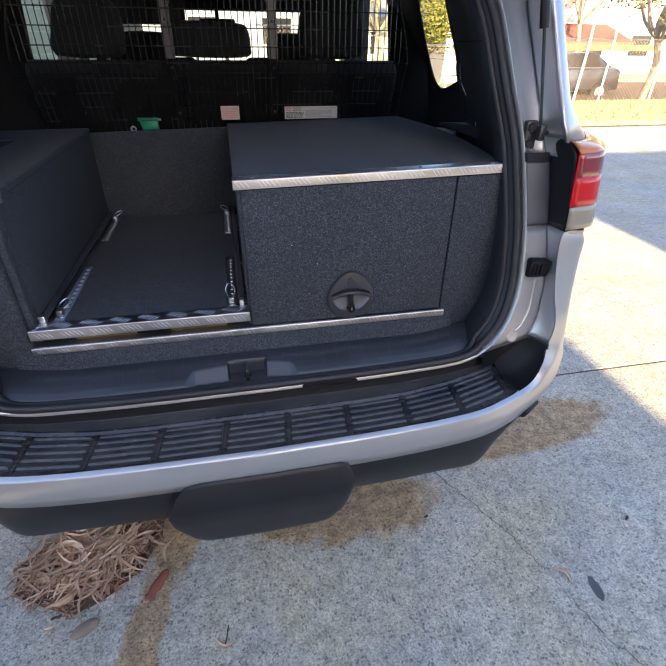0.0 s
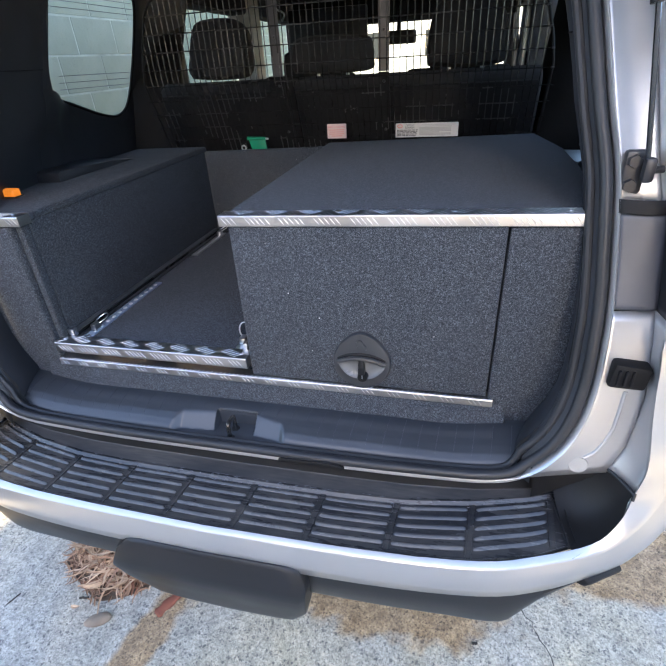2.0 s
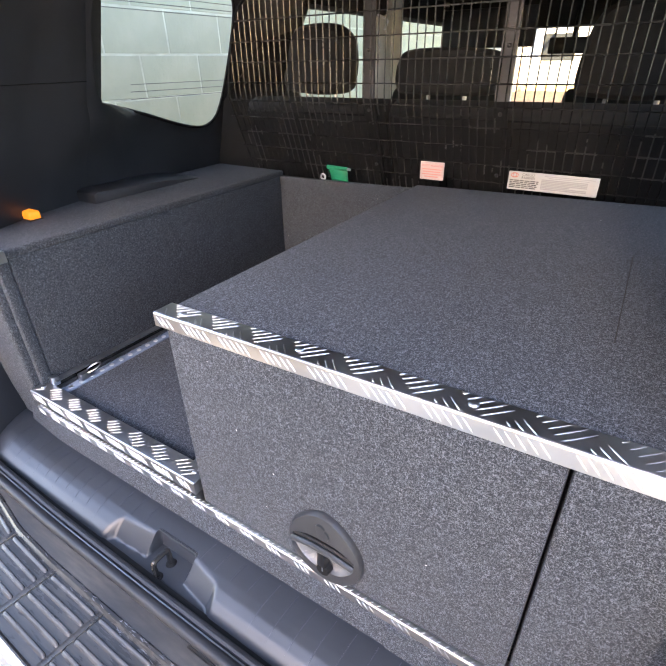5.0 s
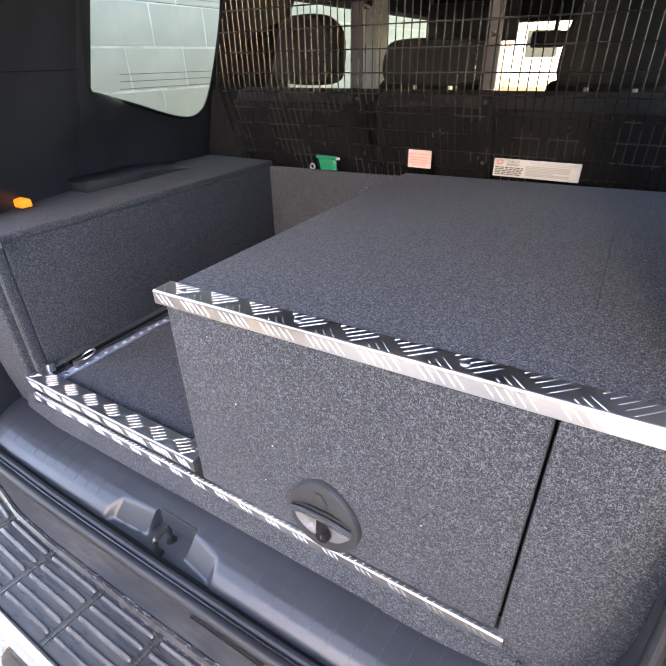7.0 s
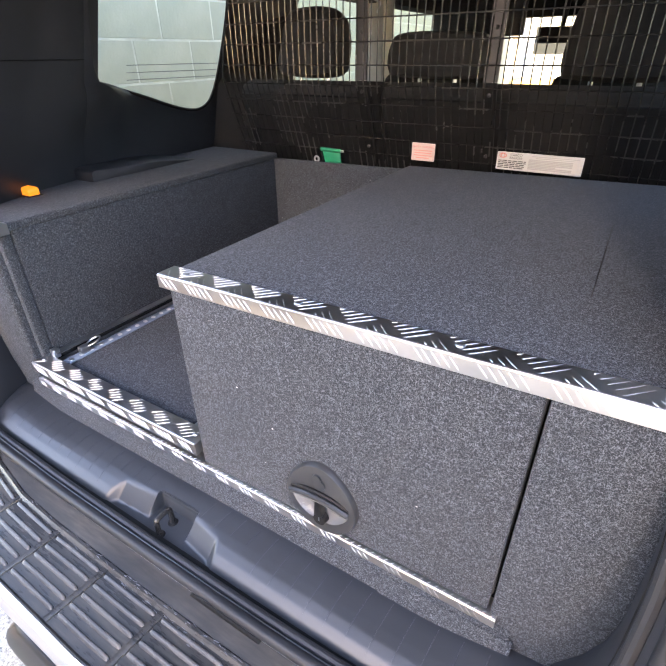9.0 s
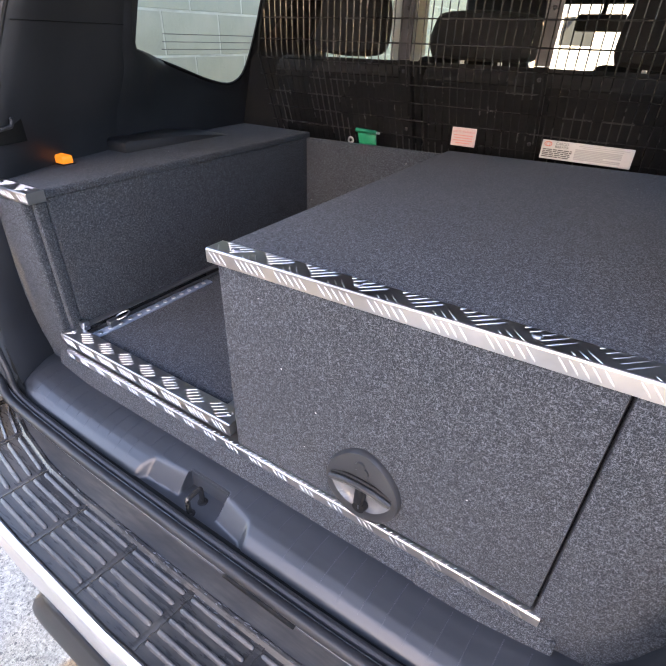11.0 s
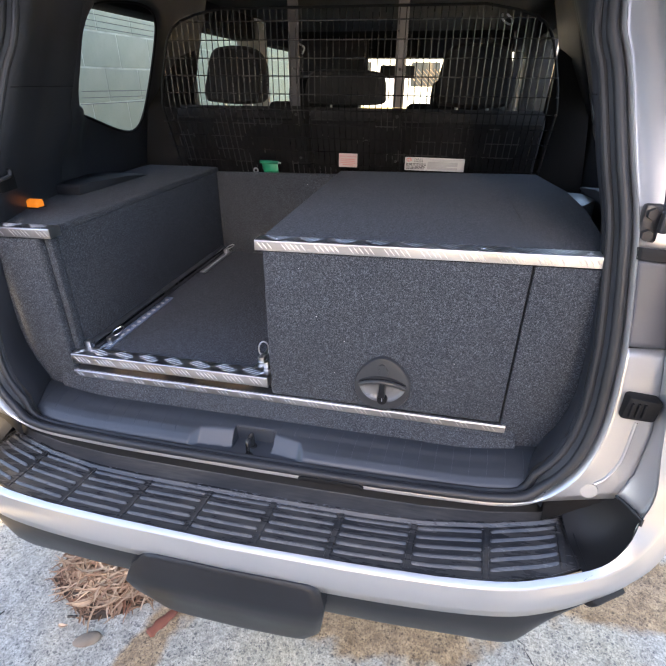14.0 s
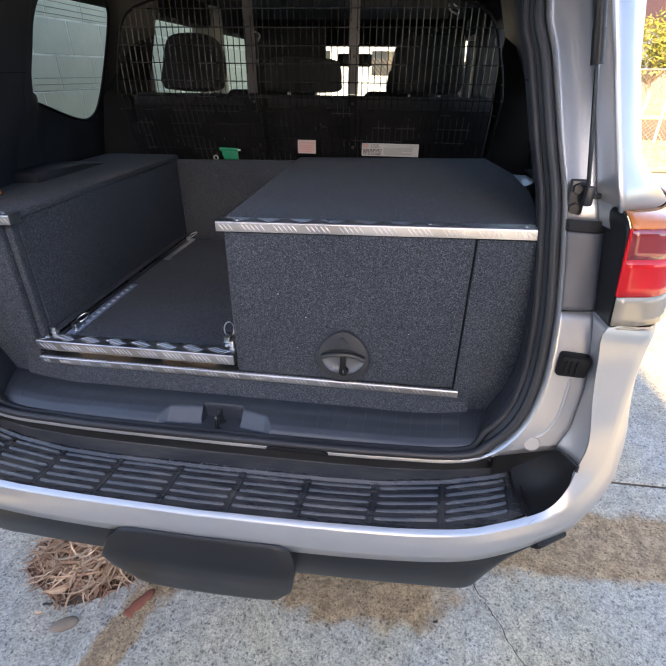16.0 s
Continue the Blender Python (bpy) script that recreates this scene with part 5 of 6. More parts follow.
HALF = [(1.20, 0.668), (1.45, 0.674), (1.52, 0.662), (1.59, 0.641), (1.64, 0.625), (1.68, 0.602), (1.705, 0.560), (1.722, 0.50), (1.735, 0.42)]


def mesh_half(z):
    return curve_at(HALF, z)[0]


for z in (1.255, 1.301, 1.347, 1.393, 1.440, 1.489, 1.543, 1.595, 1.647, 1.699):
    w = mesh_half(z) + (0.016 if z < 1.42 else -0.002)
    part("cross_wire", tube([(-w, mesh_y(z) - 0.004, z), (0, mesh_y(z) - 0.004, z), (w, mesh_y(z) - 0.004, z)], 0.0018, 6), WIRE, barrier)
for k in range(64):
    x = 0.334 + 0.0209 * (k - 47)
    if abs(x) > 0.664:
        continue
    zt = 1.735
    while mesh_half(zt) < abs(x) and zt > 1.46:
        zt -= 0.005
    zs = [1.20, 1.32, 1.43, 1.447, 1.458, 1.475, 1.58, zt]
    part("upright_wire", tube([(x, mesh_y(z) + (0.0012 if 1.44 < z < 1.46 else 0.0), z) for z in zs if z <= zt], 0.0017, 5), WIRE, barrier)
for xp in (-0.176, 0.178):
    def post(zs):
        return loft([[(xp - 0.017, mesh_y(z) + 0.010, z), (xp - 0.017, mesh_y(z) + 0.003, z), (xp + 0.017, mesh_y(z) + 0.003, z), (xp + 0.017, mesh_y(z) + 0.010, z)] for z in zs], True)
    p = part("post", post((1.20, 1.35, 1.452)), RUBBER, barrier, "flat black steel post")
    part("post_upper", post((1.453, 1.8)), STEEL, barrier, "flat grey steel post")
    for z in (1.275, 1.425, 1.565):
        bm = bmesh.new()
        bmesh.ops.create_uvsphere(bm, u_segments=8, v_segments=6, radius=0.005)
        bmesh.ops.translate(bm, verts=bm.verts, vec=(xp, mesh_y(z) + 0.001, z))
        part("rivet", bm, STEEL, p)
hoop = [(mesh_half(z) + 0.003, mesh_y(z), z) for z in (1.20, 1.28, 1.36, 1.43, 1.452, 1.47, 1.52, 1.56, 1.60, 1.64, 1.665, 1.685, 1.703, 1.72, 1.735)]
part("hoop", tube([(x, y, z) for x, y, z in hoop] + [(-x, y, z) for x, y, z in hoop[::-1]], 0.0042, 8), RUBBER, barrier, "bent black steel frame tube")
for z in (1.44, 1.489, 1.543, 1.595, 1.647):
    part("frame_clip", box(mesh_half(z) - 0.002, mesh_half(z) + 0.007, 0.877, 0.884, z - 0.0025, z + 0.0025, 0.001, 1), STEEL, barrier)

for pts in ([(-0.330, 0.955, 1.712), (-0.310, 0.95, 1.708), (-0.292, 0.95, 1.697), (-0.300, 0.952, 1.683)], [(-0.186, 0.955, 1.644), (-0.160, 0.95, 1.634), (-0.156, 0.95, 1.625), (-0.165, 0.952, 1.610)], [(0.476, 0.955, 1.717), (0.480, 0.95, 1.700), (0.505, 0.95, 1.688), (0.507, 0.952, 1.702), (0.490, 0.955, 1.716)]):
    part("wire_hook", tube(spline(pts, 3), 0.003, 6), ZINC, barrier, "bent bright wire hook")

# signs wired to the mesh
def text_part(body, size, at, mat, parent, name="lettering", turn=(90, 0, 0)):
    cu = bpy.data.curves.new(name, "FONT")
    cu.body, cu.size, cu.align_x, cu.extrude = body, size, "CENTER", 0.0002
    tmp = bpy.data.objects.new(name, cu)
    me = bpy.data.meshes.new_from_object(tmp)
    bm = bmesh.new()
    bm.from_mesh(me)
    bmesh.ops.transform(bm, matrix=pose(*at, *turn), verts=bm.verts)
    bpy.data.objects.remove(tmp)
    return part(name, bm, mat, parent, smooth=False)


sign1 = thing("safety_sign", (0.01, 0.928, 1.25), "small pink-white safety warning plate tied to the mesh", "sign")
part("plate", box(-0.026, 0.042, 0.926, 0.930, 1.252, 1.299, 0.0012, 1), worn("pink_plate", (0.60, 0.46, 0.43), 0.5, vary=0.06), sign1)
text_part("SAFETY WARNING", 0.0072, (0.008, 0.9254, 1.287), REDINK, sign1)
for i, w in enumerate((0.054, 0.050, 0.054, 0.040)):
    part("text_bar", box(0.008 - w / 2, 0.008 + w / 2, 0.9252, 0.9262, 1.2785 - i * 0.0065, 1.2812 - i * 0.0065), worn("faded_red", (0.66, 0.28, 0.24), 0.6), sign1)
sign2 = thing("barrier_sign", (0.317, 0.93, 1.25), "white cargo barrier rating plate with small print", "sign")
part("plate", box(0.214, 0.421, 0.926, 0.930, 1.2505, 1.2945, 0.0012, 1), WHITE, sign2)
text_part("CARGO", 0.0085, (0.262, 0.9254, 1.2855), BLACKINK, sign2)
text_part("BARRIER", 0.0085, (0.262, 0.9254, 1.2782), BLACKINK, sign2)
part("badge", tube([(0.229 + 0.0085 * math.cos(a), 0.9254, 1.286 + 0.0052 * math.sin(a)) for a in (k * math.pi / 9 for k in range(18))], 0.0012, 5, True), REDINK, sign2)
part("badge", tube([(0.229 + 0.004 * math.cos(a), 0.9254, 1.286 + 0.005 * math.sin(a)) for a in (k * math.pi / 9 for k in range(18))], 0.0009, 5, True), REDINK, sign2)
rng = random.Random(3)
for i in range(5):
    x = 0.219
    while x < 0.283:
        w = rng.uniform(0.006, 0.016)
        part("text_bar", box(x, min(x + w, 0.288), 0.9252, 0.9262, 1.2722 - i * 0.0042, 1.2746 - i * 0.0042), BLACKINK, sign2)
        x += w + 0.002
for i in range(2):
    part("text_bar", box(0.300 + 0.01 * i, 0.412 - 0.012 * i, 0.9252, 0.9262, 1.2878 - i * 0.004, 1.2892 - i * 0.004), GREYINK, sign2)
for i in range(7):
    part("text_bar", box(0.294, 0.398 if i != 4 else 0.36, 0.9252, 0.9262, 1.2785 - i * 0.0036, 1.2812 - i * 0.0036), GREYINK, sign2)
tag = thing("green_holder", (-0.284, 0.915, 1.22), "translucent green plastic tag holder clipped to the mesh", "tag")
part("tag_body", prism([(-0.322, 1.257), (-0.258, 1.255), (-0.254, 1.220), (-0.312, 1.220)], "y", 0.914, 0.920, 0.002), GREEN, tag)
part("tag_roll", tube([(-0.325, 0.912, 1.261), (-0.254, 0.912, 1.259)], 0.006, 10), GREEN, tag)
part("tag_tip", tube([(-0.254, 0.912, 1.259), (-0.244, 0.912, 1.2587)], 0.0035, 8), WHITE, tag)
clipt = thing("wire_clip", (-0.346, 0.918, 1.225), "small white cable clip on the mesh", "clip")
part("loop", tube([(-0.346 + 0.008 * math.cos(a), 0.918, 1.228 + 0.008 * math.sin(a)) for a in (k * math.pi / 8 for k in range(16))], 0.003, 6, True), CLEARPLASTIC, clipt)


# ---- seats ----
def headrest(seat, outline, y0, y1):
    """A padded cushion: its outline from behind, (x, z), with soft edges towards the front and the back."""
    pts = spline([(x, 0, z) for x, z in outline] + [(outline[0][0], 0, outline[0][1])], 5)[:-1]
    mx = sum(p.x for p in pts) / len(pts)
    mz = sum(p.z for p in pts) / len(pts)
    rows = []
    for f, y in ((0.02, 0.0), (0.70, 0.0), (0.88, 0.06), (0.97, 0.2), (1.0, 0.42), (1.0, 0.65), (0.95, 0.85), (0.80, 0.97), (0.02, 1.0)):
        rows.append([(mx + (p.x - mx) * f, lerp(y0, y1, y), mz + (p.z - mz) * f) for p in pts])
    h = part("headrest", loft(rows, True), FABRIC, seat, "black fabric headrest")
    low = min(p.z for p in pts)
    for q in (-1, 1):
        part("headrest_post", tube([(mx + q * 0.055, (y0 + y1) / 2, low - 0.05), (mx + q * 0.055, (y0 + y1) / 2, low + 0.02)], 0.006, 8), ZINC, h)


def rear_seat(x0, x1, heads):
    seat = thing("rear_seat", ((x0 + x1) / 2, 1.2, 0.46), "black fabric split rear seat with headrests", "car seat")
    part("backrest", prism([(1.155, 0.80), (0.943, 1.40), (0.952, 1.432), (0.990, 1.446), (1.10, 1.440), (1.16, 1.40), (1.34, 0.85)], "x", x0, x1, 0.022, 3), FABRIC, seat)
    part("back_board", prism([(1.130, 0.85), (0.935, 1.405), (0.947, 1.409), (1.142, 0.85)], "x", x0 + 0.012, x1 - 0.012, 0.003), SEATPLASTIC, seat)
    part("cushion", prism([(1.30, 0.78), (1.76, 0.82), (1.78, 0.70), (1.30, 0.66)], "x", x0, x1, 0.03, 3), FABRIC, seat)
    part("seat_base", box(x0 + 0.05, x1 - 0.05, 1.25, 1.72, 0.46, 0.70), SEATPLASTIC, seat)
    for outline in heads:
        headrest(seat, outline, 1.055, 1.165)


rear_seat(-0.665, -0.155, [[(-0.590, 1.455), (-0.480, 1.447), (-0.372, 1.455), (-0.350, 1.500), (-0.347, 1.565), (-0.362, 1.612), (-0.405, 1.640), (-0.480, 1.646), (-0.540, 1.636), (-0.568, 1.598), (-0.588, 1.53), (-0.602, 1.485)]])
rear_seat(-0.145, 0.665, [[(-0.180, 1.455), (-0.040, 1.450), (0.098, 1.455), (0.112, 1.490), (0.106, 1.540), (0.080, 1.562), (-0.040, 1.570), (-0.155, 1.566), (-0.184, 1.535), (-0.192, 1.490)], [(0.305, 1.455), (0.430, 1.447), (0.545, 1.455), (0.566, 1.490), (0.556, 1.55), (0.540, 1.61), (0.510, 1.642), (0.430, 1.650), (0.350, 1.645), (0.318, 1.615), (0.303, 1.56), (0.296, 1.49)]])


def front_seat(x):
    seat = thing("front_seat", (x, 2.3, 0.46), "black fabric front seat", "car seat")
    part("backrest", prism([(2.05, 0.80), (2.00, 1.20), (2.03, 1.42), (2.10, 1.44), (2.18, 1.25), (2.25, 0.80)], "x", x - 0.27, x + 0.27, 0.04, 3), FABRIC, seat)
    part("cushion", box(x - 0.27, x + 0.27, 2.2, 2.75, 0.70, 0.86, 0.04, 3), FABRIC, seat)
    part("seat_base", box(x - 0.2, x + 0.2, 2.22, 2.7, 0.46, 0.72, 0.01), SEATPLASTIC, seat)
    headrest(seat, [(x + 0.14 * a, 1.40 + 0.15 * b) for a, b in ((-0.85, 0.02), (0, 0), (0.85, 0.02), (1, 0.2), (1, 0.6), (0.85, 0.93), (0, 1), (-0.85, 0.93), (-1, 0.6), (-1, 0.2))], 2.02, 2.13)


front_seat(-0.40)
front_seat(0.40)


# ---- leaf litter ----
def leaf_mesh(rng, L, w):
    rows = []
    curl, bend, tw = rng.uniform(-0.4, 1.6), rng.uniform(-1.6, 1.6), rng.uniform(-1.4, 1.4)
    for i in range(7):
        t = i / 6
        k = math.sin(math.pi * (0.07 + 0.88 * t)) ** 0.7
        c = Vector(((t - 0.5) * L, bend * L * (t - 0.5) ** 2, 0.3 * curl * L * (t - 0.5) ** 2))
        d = pose(0, 0, 0, math.degrees(tw * (t - 0.5)), 0, math.degrees(math.atan(2 * bend * (t - 0.5)))) @ Vector((0, w * 0.5 * k, 0))
        rows.append([c - d + Vector((0, 0, w * 0.22 * k)), c, c + d + Vector((0, 0, w * 0.22 * k))])
    return loft(rows)


PILE = [(-0.37, 0.60), (-0.366, 0.085), (-0.425, -0.03), (-0.50, -0.10), (-0.575, -0.14), (-0.626, -0.156), (-0.72, -0.115), (-0.842, -0.048), (-0.857, 0.07), (-0.755, 0.126), (-0.716, 0.182), (-0.70, 0.60)]


def in_pile(x, y, grow=1.0):
    """Whether a spot lies inside the pile's outline, drawn in or out about its middle."""
    mx, my = -0.585, 0.10
    x, y = mx + (x - mx) / grow, my + (y - my) / grow
    inside = False
    for (x0, y0), (x1, y1) in zip(PILE, PILE[1:] + PILE[:1]):
        if (y0 > y) != (y1 > y) and x < x0 + (x1 - x0) * (y - y0) / (y1 - y0):
            inside = not inside
    return inside


def leaves():
    rng = random.Random(11)
    litter = thing("leaf_litter", (-0.6, 0.15, 0), "pile of dry brown curled eucalyptus leaves on the concrete", "leaves")
    shapes = []
    for i in range(26):
        bm = leaf_mesh(rng, rng.uniform(0.08, 0.18), rng.uniform(0.006, 0.011) if i % 9 else 0.018)
        me = bpy.data.meshes.new("leaf")
        bm.to_mesh(me)
        bm.free()
        me.materials.append(LEAF)
        me.polygons.foreach_set("use_smooth", [True] * len(me.polygons))
        shapes.append(me)
    n = 0
    while n < 300:
        x, y = rng.uniform(-0.88, -0.36), rng.uniform(-0.17, 0.26)
        if not in_pile(x, y, 0.80):
            continue
        deep = in_pile(x, y, 0.66)
        ob = new("leaf", shapes[n % len(shapes)])
        ob.parent = litter
        z = 0.010 + rng.random() * (0.058 if deep else 0.014)
        ob.matrix_basis = pose(x + 0.6, y - 0.15, z, rng.gauss(0, 20), rng.gauss(0, 5), rng.uniform(0, 360) if n % 3 else rng.gauss(45, 30))
        n += 1
    own = bmesh.new()
    for i in range(2200):
        x, y = rng.uniform(-0.88, -0.33), rng.uniform(-0.18, 0.60)
        if not in_pile(x, y, 0.97):
            continue
        b = leaf_mesh(rng, rng.uniform(0.02, 0.08), rng.uniform(0.003, 0.008))
        bmesh.ops.transform(b, matrix=pose(x, y, 0.003 + rng.random() * (0.030 if in_pile(x, y, 0.75) else 0.010), rng.gauss(0, 14), rng.gauss(0, 10), rng.uniform(0, 360)), verts=b.verts)
        merged(own, b)
    tagged(part("leaf_layer", own, CHAFF, litter, "lower layer of crushed leaves and chaff"), kind="stuff")


leaves()
# dark soil sheet, added to give the leaf pile its shaded gaps
soil = part("soil_patch", prism([(-0.585 + (x + 0.585) * 0.93, 0.10 + (y - 0.10) * 0.93) for x, y in PILE], "z", -0.01, 0.0025, 0.002, 1), DIRT)
tagged(soil, "patch of dark soil under the leaves, added for the pile's shade", "soil", kind="structure")


def stone():
    bm = bmesh.new()
    bmesh.ops.create_icosphere(bm, subdivisions=3, radius=1)
    for v in bm.verts:
        v.co *= 1 + 0.12 * noise.noise(v.co * 1.5)
    bmesh.ops.transform(bm, matrix=pose(-0.575, -0.19, 0.006, 0, 0, 30) @ Matrix.Diagonal((0.042, 0.020, 0.014, 1)), verts=bm.verts)
    return tagged(part("stone", bm, worn("stone_grey", (0.20, 0.155, 0.115), 0.9, vary=0.45, fine=200, relief=0.6, depth=0.002)), "flat grey-brown stone beside the leaf pile", "stone")


stone()
rng = random.Random(2)
rows = []
for i in range(12):
    t = i / 11
    w = 0.017 * (0.75 + 0.35 * rng.random()) * (0.7 if i in (0, 11) else 1)
    rows.append([((t - 0.5) * 0.105, u * w, 0.005 - 0.004 * u * u + 0.004 * math.sin(5 * t) * u) for u in (-1, -0.5, 0, 0.5, 1)])
bm = loft(rows)
bmesh.ops.transform(bm, matrix=pose(-0.379, -0.091, 0.002, 0, 0, 63), verts=bm.verts)
thick(tagged(part("bark_strip", bm, BARK), "curled red-brown strip of bark on the concrete", "bark"), 0.002)
for i, (x, y, a, L) in enumerate(((-0.17, -0.323, -15, 0.06), (-0.37, 0.028, 80, 0.085), (0.95, -0.32, -60, 0.055), (-0.68, -0.17, 10, 0.03), (-1.30, -0.2, 40, 0.09), (-1.4, 0.05, 70, 0.1), (-1.05, -0.35, 20, 0.04), (-1.35, 0.42, 10, 0.12), (-1.45, 0.5, 100, 0.1), (1.15, -0.25, 30, 0.012))):
    bm = leaf_mesh(random.Random(40 + i), L, 0.012)
    bmesh.ops.transform(bm, matrix=pose(x, y, 0.004, 5, 0, a), verts=bm.verts)
    tagged(part("fallen_leaf", bm, LEAF), "single dry leaf on the concrete", "leaf", "loose leaves")

for i, (x, y, a, L, r) in enumerate(((-0.162, -0.29, 78, 0.055, 0.0016), (-0.67, -0.137, 15, 0.030, 0.004), (-1.162, -0.07, 52, 0.055, 0.0018), (-0.906, -0.187, 68, 0.045, 0.0020), (1.307, -0.176, 40, 0.018, 0.004), (0.572, -0.022, 20, 0.014, 0.004), (-0.30, -0.42, 100, 0.04, 0.0014), (-1.03, -0.24, 25, 0.028, 0.0016))):
    d = Vector((math.cos(radians(a)), math.sin(radians(a)), 0)) * L * 0.5
    c = Vector((x, y, r))
    bm = tube([c - d, c - d * 0.3 + Vector((0.002, 0.001, 0.001)), c + d * 0.4 - Vector((0.001, 0.002, 0)), c + d], r, 6)
    tagged(part("twig", bm, TWIG), "short dark broken twig lying on the concrete", "twig", "loose twigs")
rng = random.Random(77)
edge = [(1.015 + (0.013 + 0.006 * rng.random()) * math.cos(q) + 0.012 * math.sin(q) * 0.4, -0.387 + (0.036 + 0.008 * rng.random()) * math.sin(q)) for q in (k * math.pi / 9 for k in range(18))]
tagged(part("tar_spot", prism(edge, "z", -0.004, 0.0012), ASPHALT, None, "", False), "small dark tar spot stuck on the concrete", "tar spot", kind="structure")

# ---- across the street ----
grass = part("dry_lawn", box(-60, 80, 9.2, 13.8, -0.5, 0.02, 0.01, 1), DRYGRASS)
tagged(grass, "dry straw-coloured lawn strip", "lawn", kind="structure")
road = part("road", box(-150, 150, 13.8, 23.0, -0.6, -0.31), ASPHALT)
tagged(road, "grey asphalt street", "road", kind="structure")
verge = part("far_verge", box(-150, 150, 23.0, 200, -0.2, 0.08, 0.02, 1), DRYGRASS)
tagged(verge, "dry grass verge across the street", "lawn", kind="structure")


def tufts():
    rng = random.Random(21)
    vs, fs = [], []
    for i in range(9000):
        x, y = rng.uniform(-6, 26), rng.uniform(9.25, 13.7)
        h, a, w = rng.uniform(0.03, 0.13), rng.uniform(0, 6.28), rng.uniform(0.008, 0.02)
        dx, dy = math.cos(a) * w, math.sin(a) * w
        k = len(vs)
        vs += [(x - dx, y - dy, 0.015), (x + dx, y + dy, 0.015), (x + rng.gauss(0, 0.04), y + rng.gauss(0, 0.04), h)]
        fs.append((k, k + 1, k + 2))
    me = bpy.data.meshes.new("grass_blades")
    me.from_pydata(vs, [], fs)
    me.materials.append(leaf_material("straw", [(0.0, (0.45, 0.36, 0.17)), (0.5, (0.36, 0.33, 0.12)), (1.0, (0.55, 0.46, 0.25))]))
    tagged(new("grass_blades", me), "dry straw-coloured grass blades", "grass", kind="stuff")


tufts()


def fence():
    f = thing("fence", (8, 13.3, 0), "rusty chain-link fence on white posts", "fence")
    for x in (4.0, 7.0, 13.4, 16.0, 19.0, 22.0):
        part("post", tube([(x, 13.3, -0.02), (x, 13.3, 1.75)], 0.03, 8), WHITEWALL, f)
    for z in (0.95, 1.7):
        part("rail", tube([(1, 13.3, z), (24, 13.3, z)], 0.018, 6), ZINC, f)
    vs, fs = [], []

    def strand(a, b, w=0.0035):
        k = len(vs)
        vs.extend([(a[0] - w, 13.27, a[1]), (a[0] + w, 13.27, a[1]), (b[0] + w, 13.27, b[1]), (b[0] - w, 13.27, b[1])])
        fs.append((k, k + 1, k + 2, k + 3))
    x = -0.7
    while x < 24:
        strand((x, 0.03), (x + 1.67, 1.7))
        strand((x + 1.67, 0.03), (x, 1.7))
        x += 0.11
    me = bpy.data.meshes.new("wire_mesh")
    me.from_pydata([(a - 8, b - 13.3, c) for a, b, c in vs], [], fs)
    me.materials.append(worn("rusty_wire", (0.30, 0.22, 0.15), 0.7, vary=0.3))
    ob = new("wire_mesh", me)
    ob.parent = f
    ob["kind"] = "stuff"


fence()
for p, q, r in (((10.55, 13.15, 0.0), (10.62, 13.15, 2.45), 0.034), ((11.42, 13.15, 0.0), (11.40, 13.15, 2.5), 0.026)):
    tagged(part("fence_pole", tube([p, lerp(Vector(p), Vector(q), 0.55) + Vector((0.03, 0, 0)), q], r, 8), WHITEWALL), "white weathered pole standing by the fence", "pole", "poles by the fence")


def parked(x, y, mat, label):
    c = thing("parked_car", (x, y, 0), label, "car")
    body = [(-2.2, 0.35), (-2.25, 0.75), (-2.0, 0.95), (-1.25, 1.02), (-0.75, 1.55), (0.9, 1.62), (1.75, 1.15), (2.15, 1.05), (2.2, 0.4)]
    own = prism([(x + a, b) for a, b in body], "y", y - 0.85, y + 0.85, 0.08, 3)
    part("body", own, mat, c)
    for s in (-1, 1):
        part("window", prism([(x - 1.1, 1.05), (x - 0.72, 1.47), (x + 0.0, 1.53), (x + 0.0, 1.05)], "y", y + s * 0.84, y + s * 0.865), DARKGLASS, c)
        part("window", prism([(x + 0.06, 1.05), (x + 0.06, 1.53), (x + 0.85, 1.54), (x + 1.4, 1.1)], "y", y + s * 0.84, y + s * 0.865), DARKGLASS, c)
        for wx in (-1.4, 1.4):
            bm = bmesh.new()
            bmesh.ops.create_cone(bm, cap_ends=True, segments=24, radius1=0.35, radius2=0.35, depth=0.22)
            bmesh.ops.transform(bm, matrix=pose(x + wx, y + s * 0.78, 0.35 - 0.02, 90, 0, 0), verts=bm.verts)
            w = part("wheel", bm, TYRE, c)
            bm = bmesh.new()
            bmesh.ops.create_cone(bm, cap_ends=True, segments=20, radius1=0.22, radius2=0.2, depth=0.24)
            bmesh.ops.transform(bm, matrix=pose(x + wx, y + s * 0.78, 0.33, 90, 0, 0), verts=bm.verts)
            part("rim", bm, ZINC, w)
    return c


hatch = parked(12.4, 17.05, DARKCAR, "dark blue hatchback parked on the street")
hatch.location.z -= 0.29


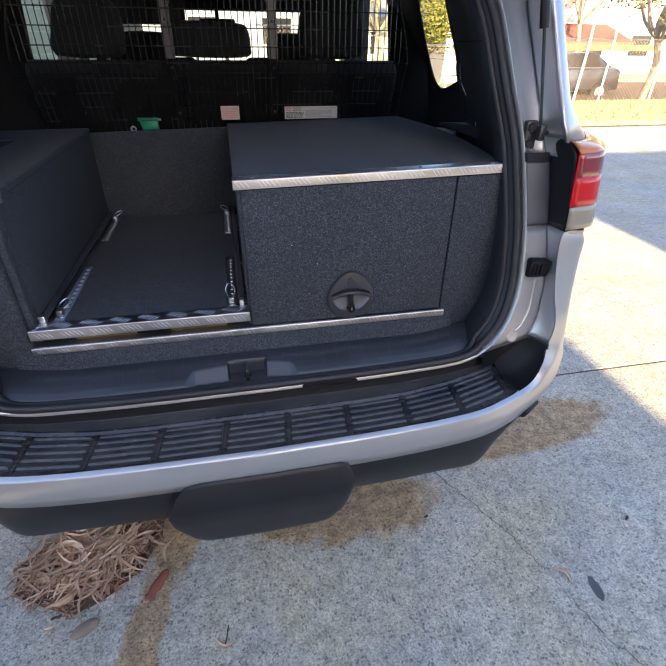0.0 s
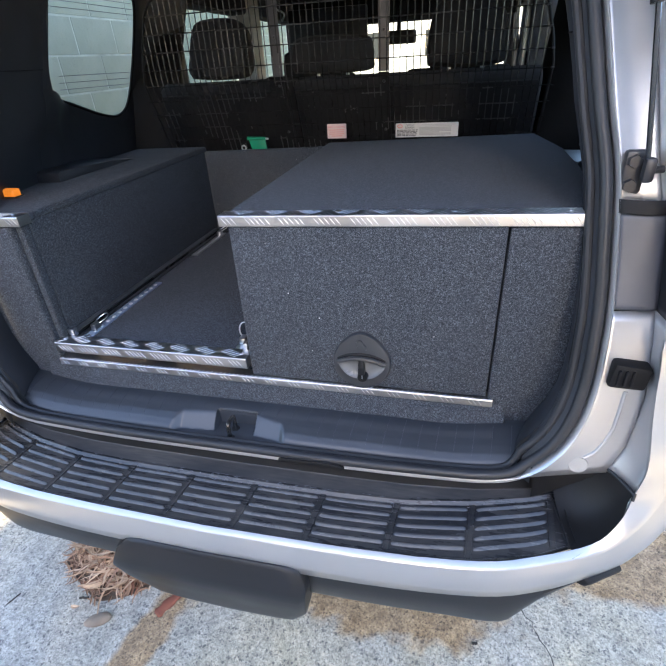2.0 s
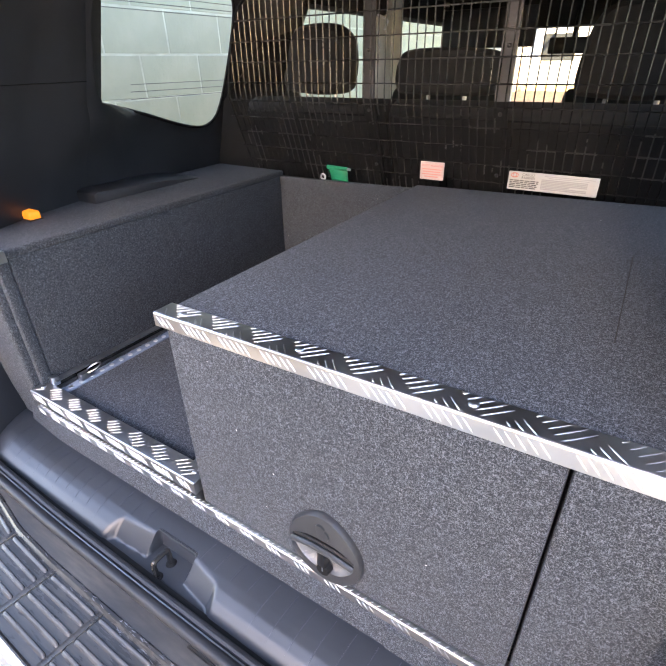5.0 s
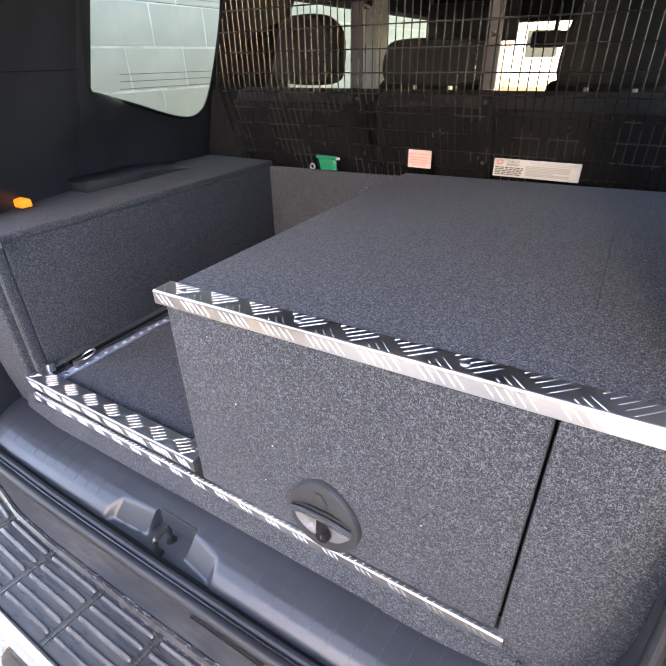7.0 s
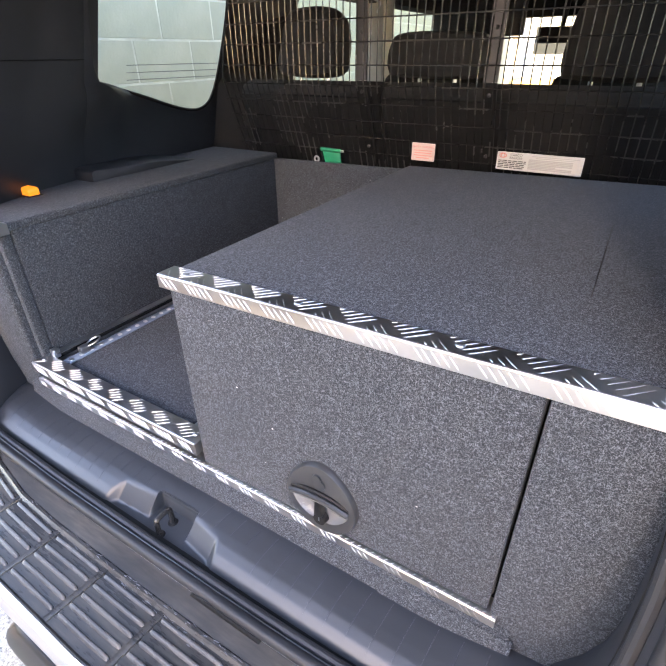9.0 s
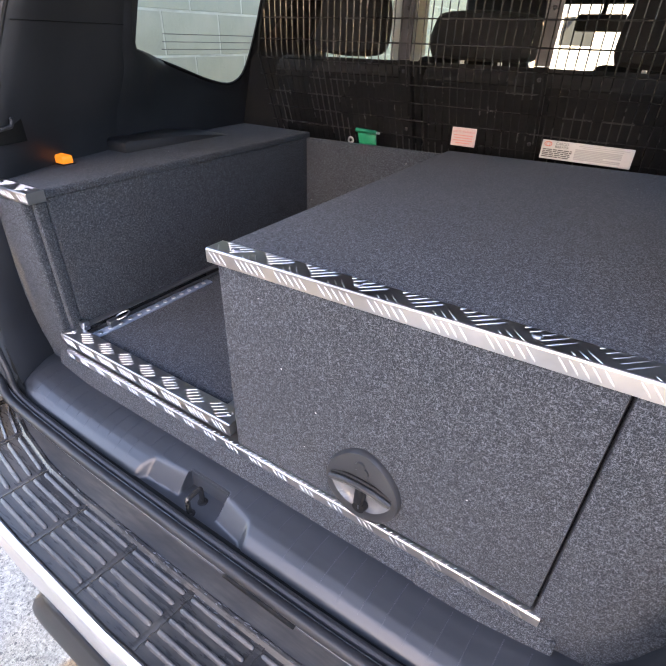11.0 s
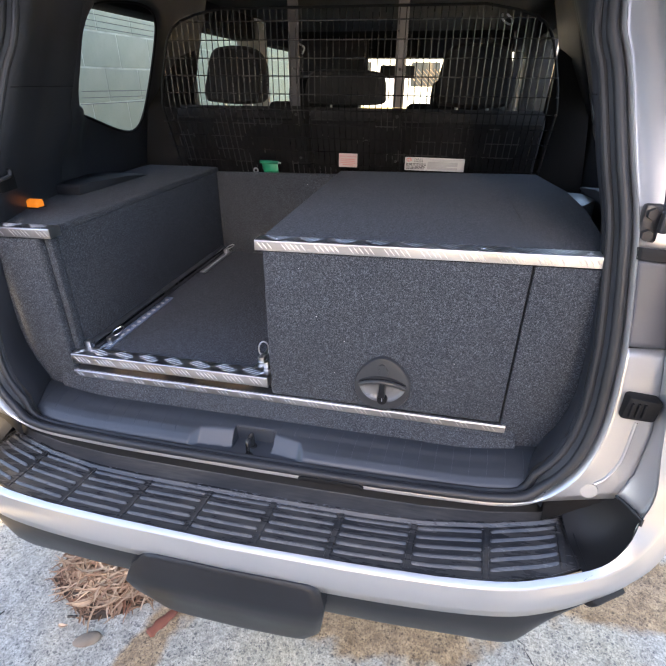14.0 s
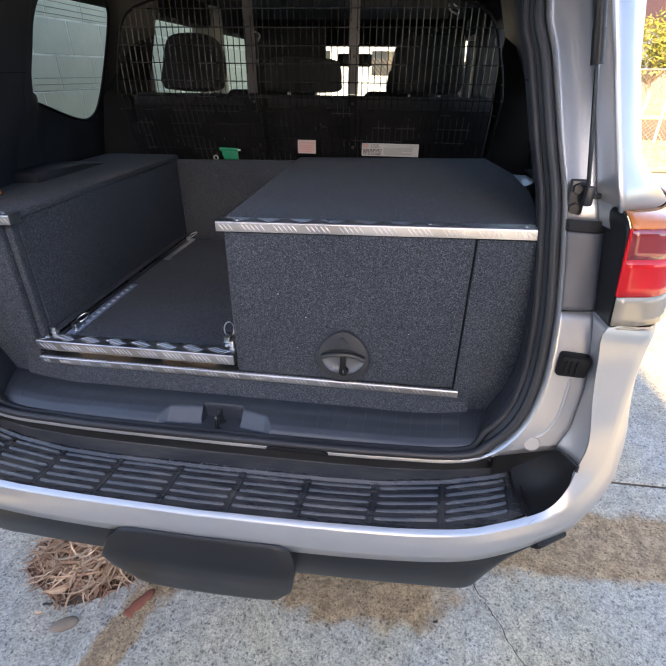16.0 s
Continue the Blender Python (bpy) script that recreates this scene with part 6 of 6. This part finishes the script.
def house(x0, x1, y0, y1, h, roof, walls, name_label):
    hs = thing("house", ((x0 + x1) / 2, y0, 0), name_label, "house")
    part("wall", box(x0, x1, y0, y1, -0.1, h), walls, hs)
    ym = (y0 + y1) / 2
    part("roof", prism([(y0 - 0.7, h - 0.05), (ym, h + 1.9), (y1 + 0.7, h - 0.05), (y1 + 0.6, h - 0.25), (y0 - 0.6, h - 0.25)], "x", x0 - 0.6, x1 + 0.6), roof, hs)
    n = int((x1 - x0) / 3.2)
    for i in range(n):
        xc = x0 + (i + 0.5) * (x1 - x0) / n
        wv = part("window", box(xc - 0.75, xc + 0.75, y0 - 0.06, y0 + 0.02, 0.95, 2.15, 0.02, 1), WHITEWALL, hs)
        part("pane", box(xc - 0.68, xc + 0.68, y0 - 0.075, y0 - 0.055, 1.02, 2.08), DARKGLASS, wv)
    return hs


white_house = house(14, 30, 28, 36, 4.3, ROOFRED, WHITEWALL, "tall white house with a red-brown verandah roof")
part("verandah_roof", prism([(25.4, 1.72), (28.0, 2.62), (28.0, 2.50), (25.4, 1.60)], "x", 15.0, 22.6), ROOFRED, white_house, "low red-brown verandah roof")
part("fascia", box(15.0, 24.2, 25.36, 25.44, 1.30, 1.60), PLY, white_house, "brown timber fascia")
part("eave_band", box(13.6, 30.4, 27.9, 28.0, 2.72, 3.05), LIGHTTRIM, white_house, "cream band along the wall")
house(-9, 4.5, 25, 34, 3.6, worn("pale_roof", (0.45, 0.46, 0.48), 0.7), worn("blue_grey_wall", (0.30, 0.36, 0.42), 0.8, vary=0.2), "pale blue-grey house across the street")
house(5.5, 10.5, 29, 36, 2.8, worn("grey_roof", (0.3, 0.3, 0.3), 0.7), RENDER_WALL, "cream house with a grey roof")


def tree(x, y, h, r, seed, n=2600):
    rng = random.Random(seed)
    t = thing("tree", (x, y, 0), "leafy tree with a yellow-green sunlit crown", "tree")
    part("trunk", tube(spline([(x, y, -0.1), (x + 0.15, y, h * 0.35), (x - 0.1, y + 0.1, h * 0.7), (x, y, h * 0.95)], 3), 0.11, 8), TRUNK, t)
    clumps = []
    for i in range(9):
        a, e = rng.uniform(0, 6.28), rng.uniform(-0.2, 0.9)
        c = Vector((x + r * 0.65 * math.cos(a), y + r * 0.65 * math.sin(a), h + r * 0.6 * e))
        clumps.append((c, r * rng.uniform(0.35, 0.6)))
        part("limb", tube(spline([(x, y, h * 0.55), (lerp(x, c.x, 0.5), lerp(y, c.y, 0.5), h * 0.75), tuple(c)], 2), 0.05, 6), TRUNK, t)
    vs, fs = [], []
    for i in range(n):
        c, rr = rng.choice(clumps)
        d = Vector((rng.gauss(0, 1), rng.gauss(0, 1), rng.gauss(0, 0.8)))
        p = c + d.normalized() * rr * rng.random() ** 0.4
        u = Vector((rng.gauss(0, 1), rng.gauss(0, 1), rng.gauss(0, 1))).normalized()
        v = u.orthogonal().normalized()
        L, w = rng.uniform(0.12, 0.26), rng.uniform(0.05, 0.10)
        k = len(vs)
        vs += [p - u * L * 0.5 - t.location, p + v * w * 0.5 - t.location, p + u * L * 0.5 - t.location, p - v * w * 0.5 - t.location]
        fs.append((k, k + 1, k + 2, k + 3))
    me = bpy.data.meshes.new("crown")
    me.from_pydata([tuple(q) for q in vs], [], fs)
    me.materials.append(FOLIAGE)
    ob = new("crown", me)
    ob.parent = t
    ob["kind"] = "stuff"


tree(14.3, 14.6, 3.0, 2.7, 1, 7000)
tree(7.5, 24.5, 3.6, 2.2, 2)
tree(10.6, 23.0, 2.3, 1.9, 6, 3600)
tree(4.2, 26.0, 4.5, 2.4, 3, 2000)
tree(19.0, 25.5, 4.6, 2.6, 4, 2000)
tree(-5.0, 22.5, 4.0, 2.2, 5, 2000)

# ---- blocks of the side wall ----
BL, BH, BJ = 0.40, 0.20, 0.008
mesh_full = {}


def block_mesh(length):
    key = round(length, 3)
    if key not in mesh_full:
        bm = box(-0.014, 0.0, 0, length, 0, BH - BJ, 0.003, 1)
        me = bpy.data.meshes.new("block")
        bm.to_mesh(me)
        bm.free()
        me.materials.append(BLOCK)
        mesh_full[key] = me
    return mesh_full[key]


count = 0
for r in range(0, 15):
    y = 0.35 + (0.32 if r % 2 else 0.12)
    z = r * BH - 0.0155
    ob = new("block", block_mesh(y - 0.35 - BJ))
    ob.parent = wall
    ob.location = (WALL_X, 0.35, z)
    while y < 6.6:
        ob = new("block", block_mesh(BL - BJ))
        ob.parent = wall
        ob.location = (WALL_X, y, z)
        y += BL
        count += 1
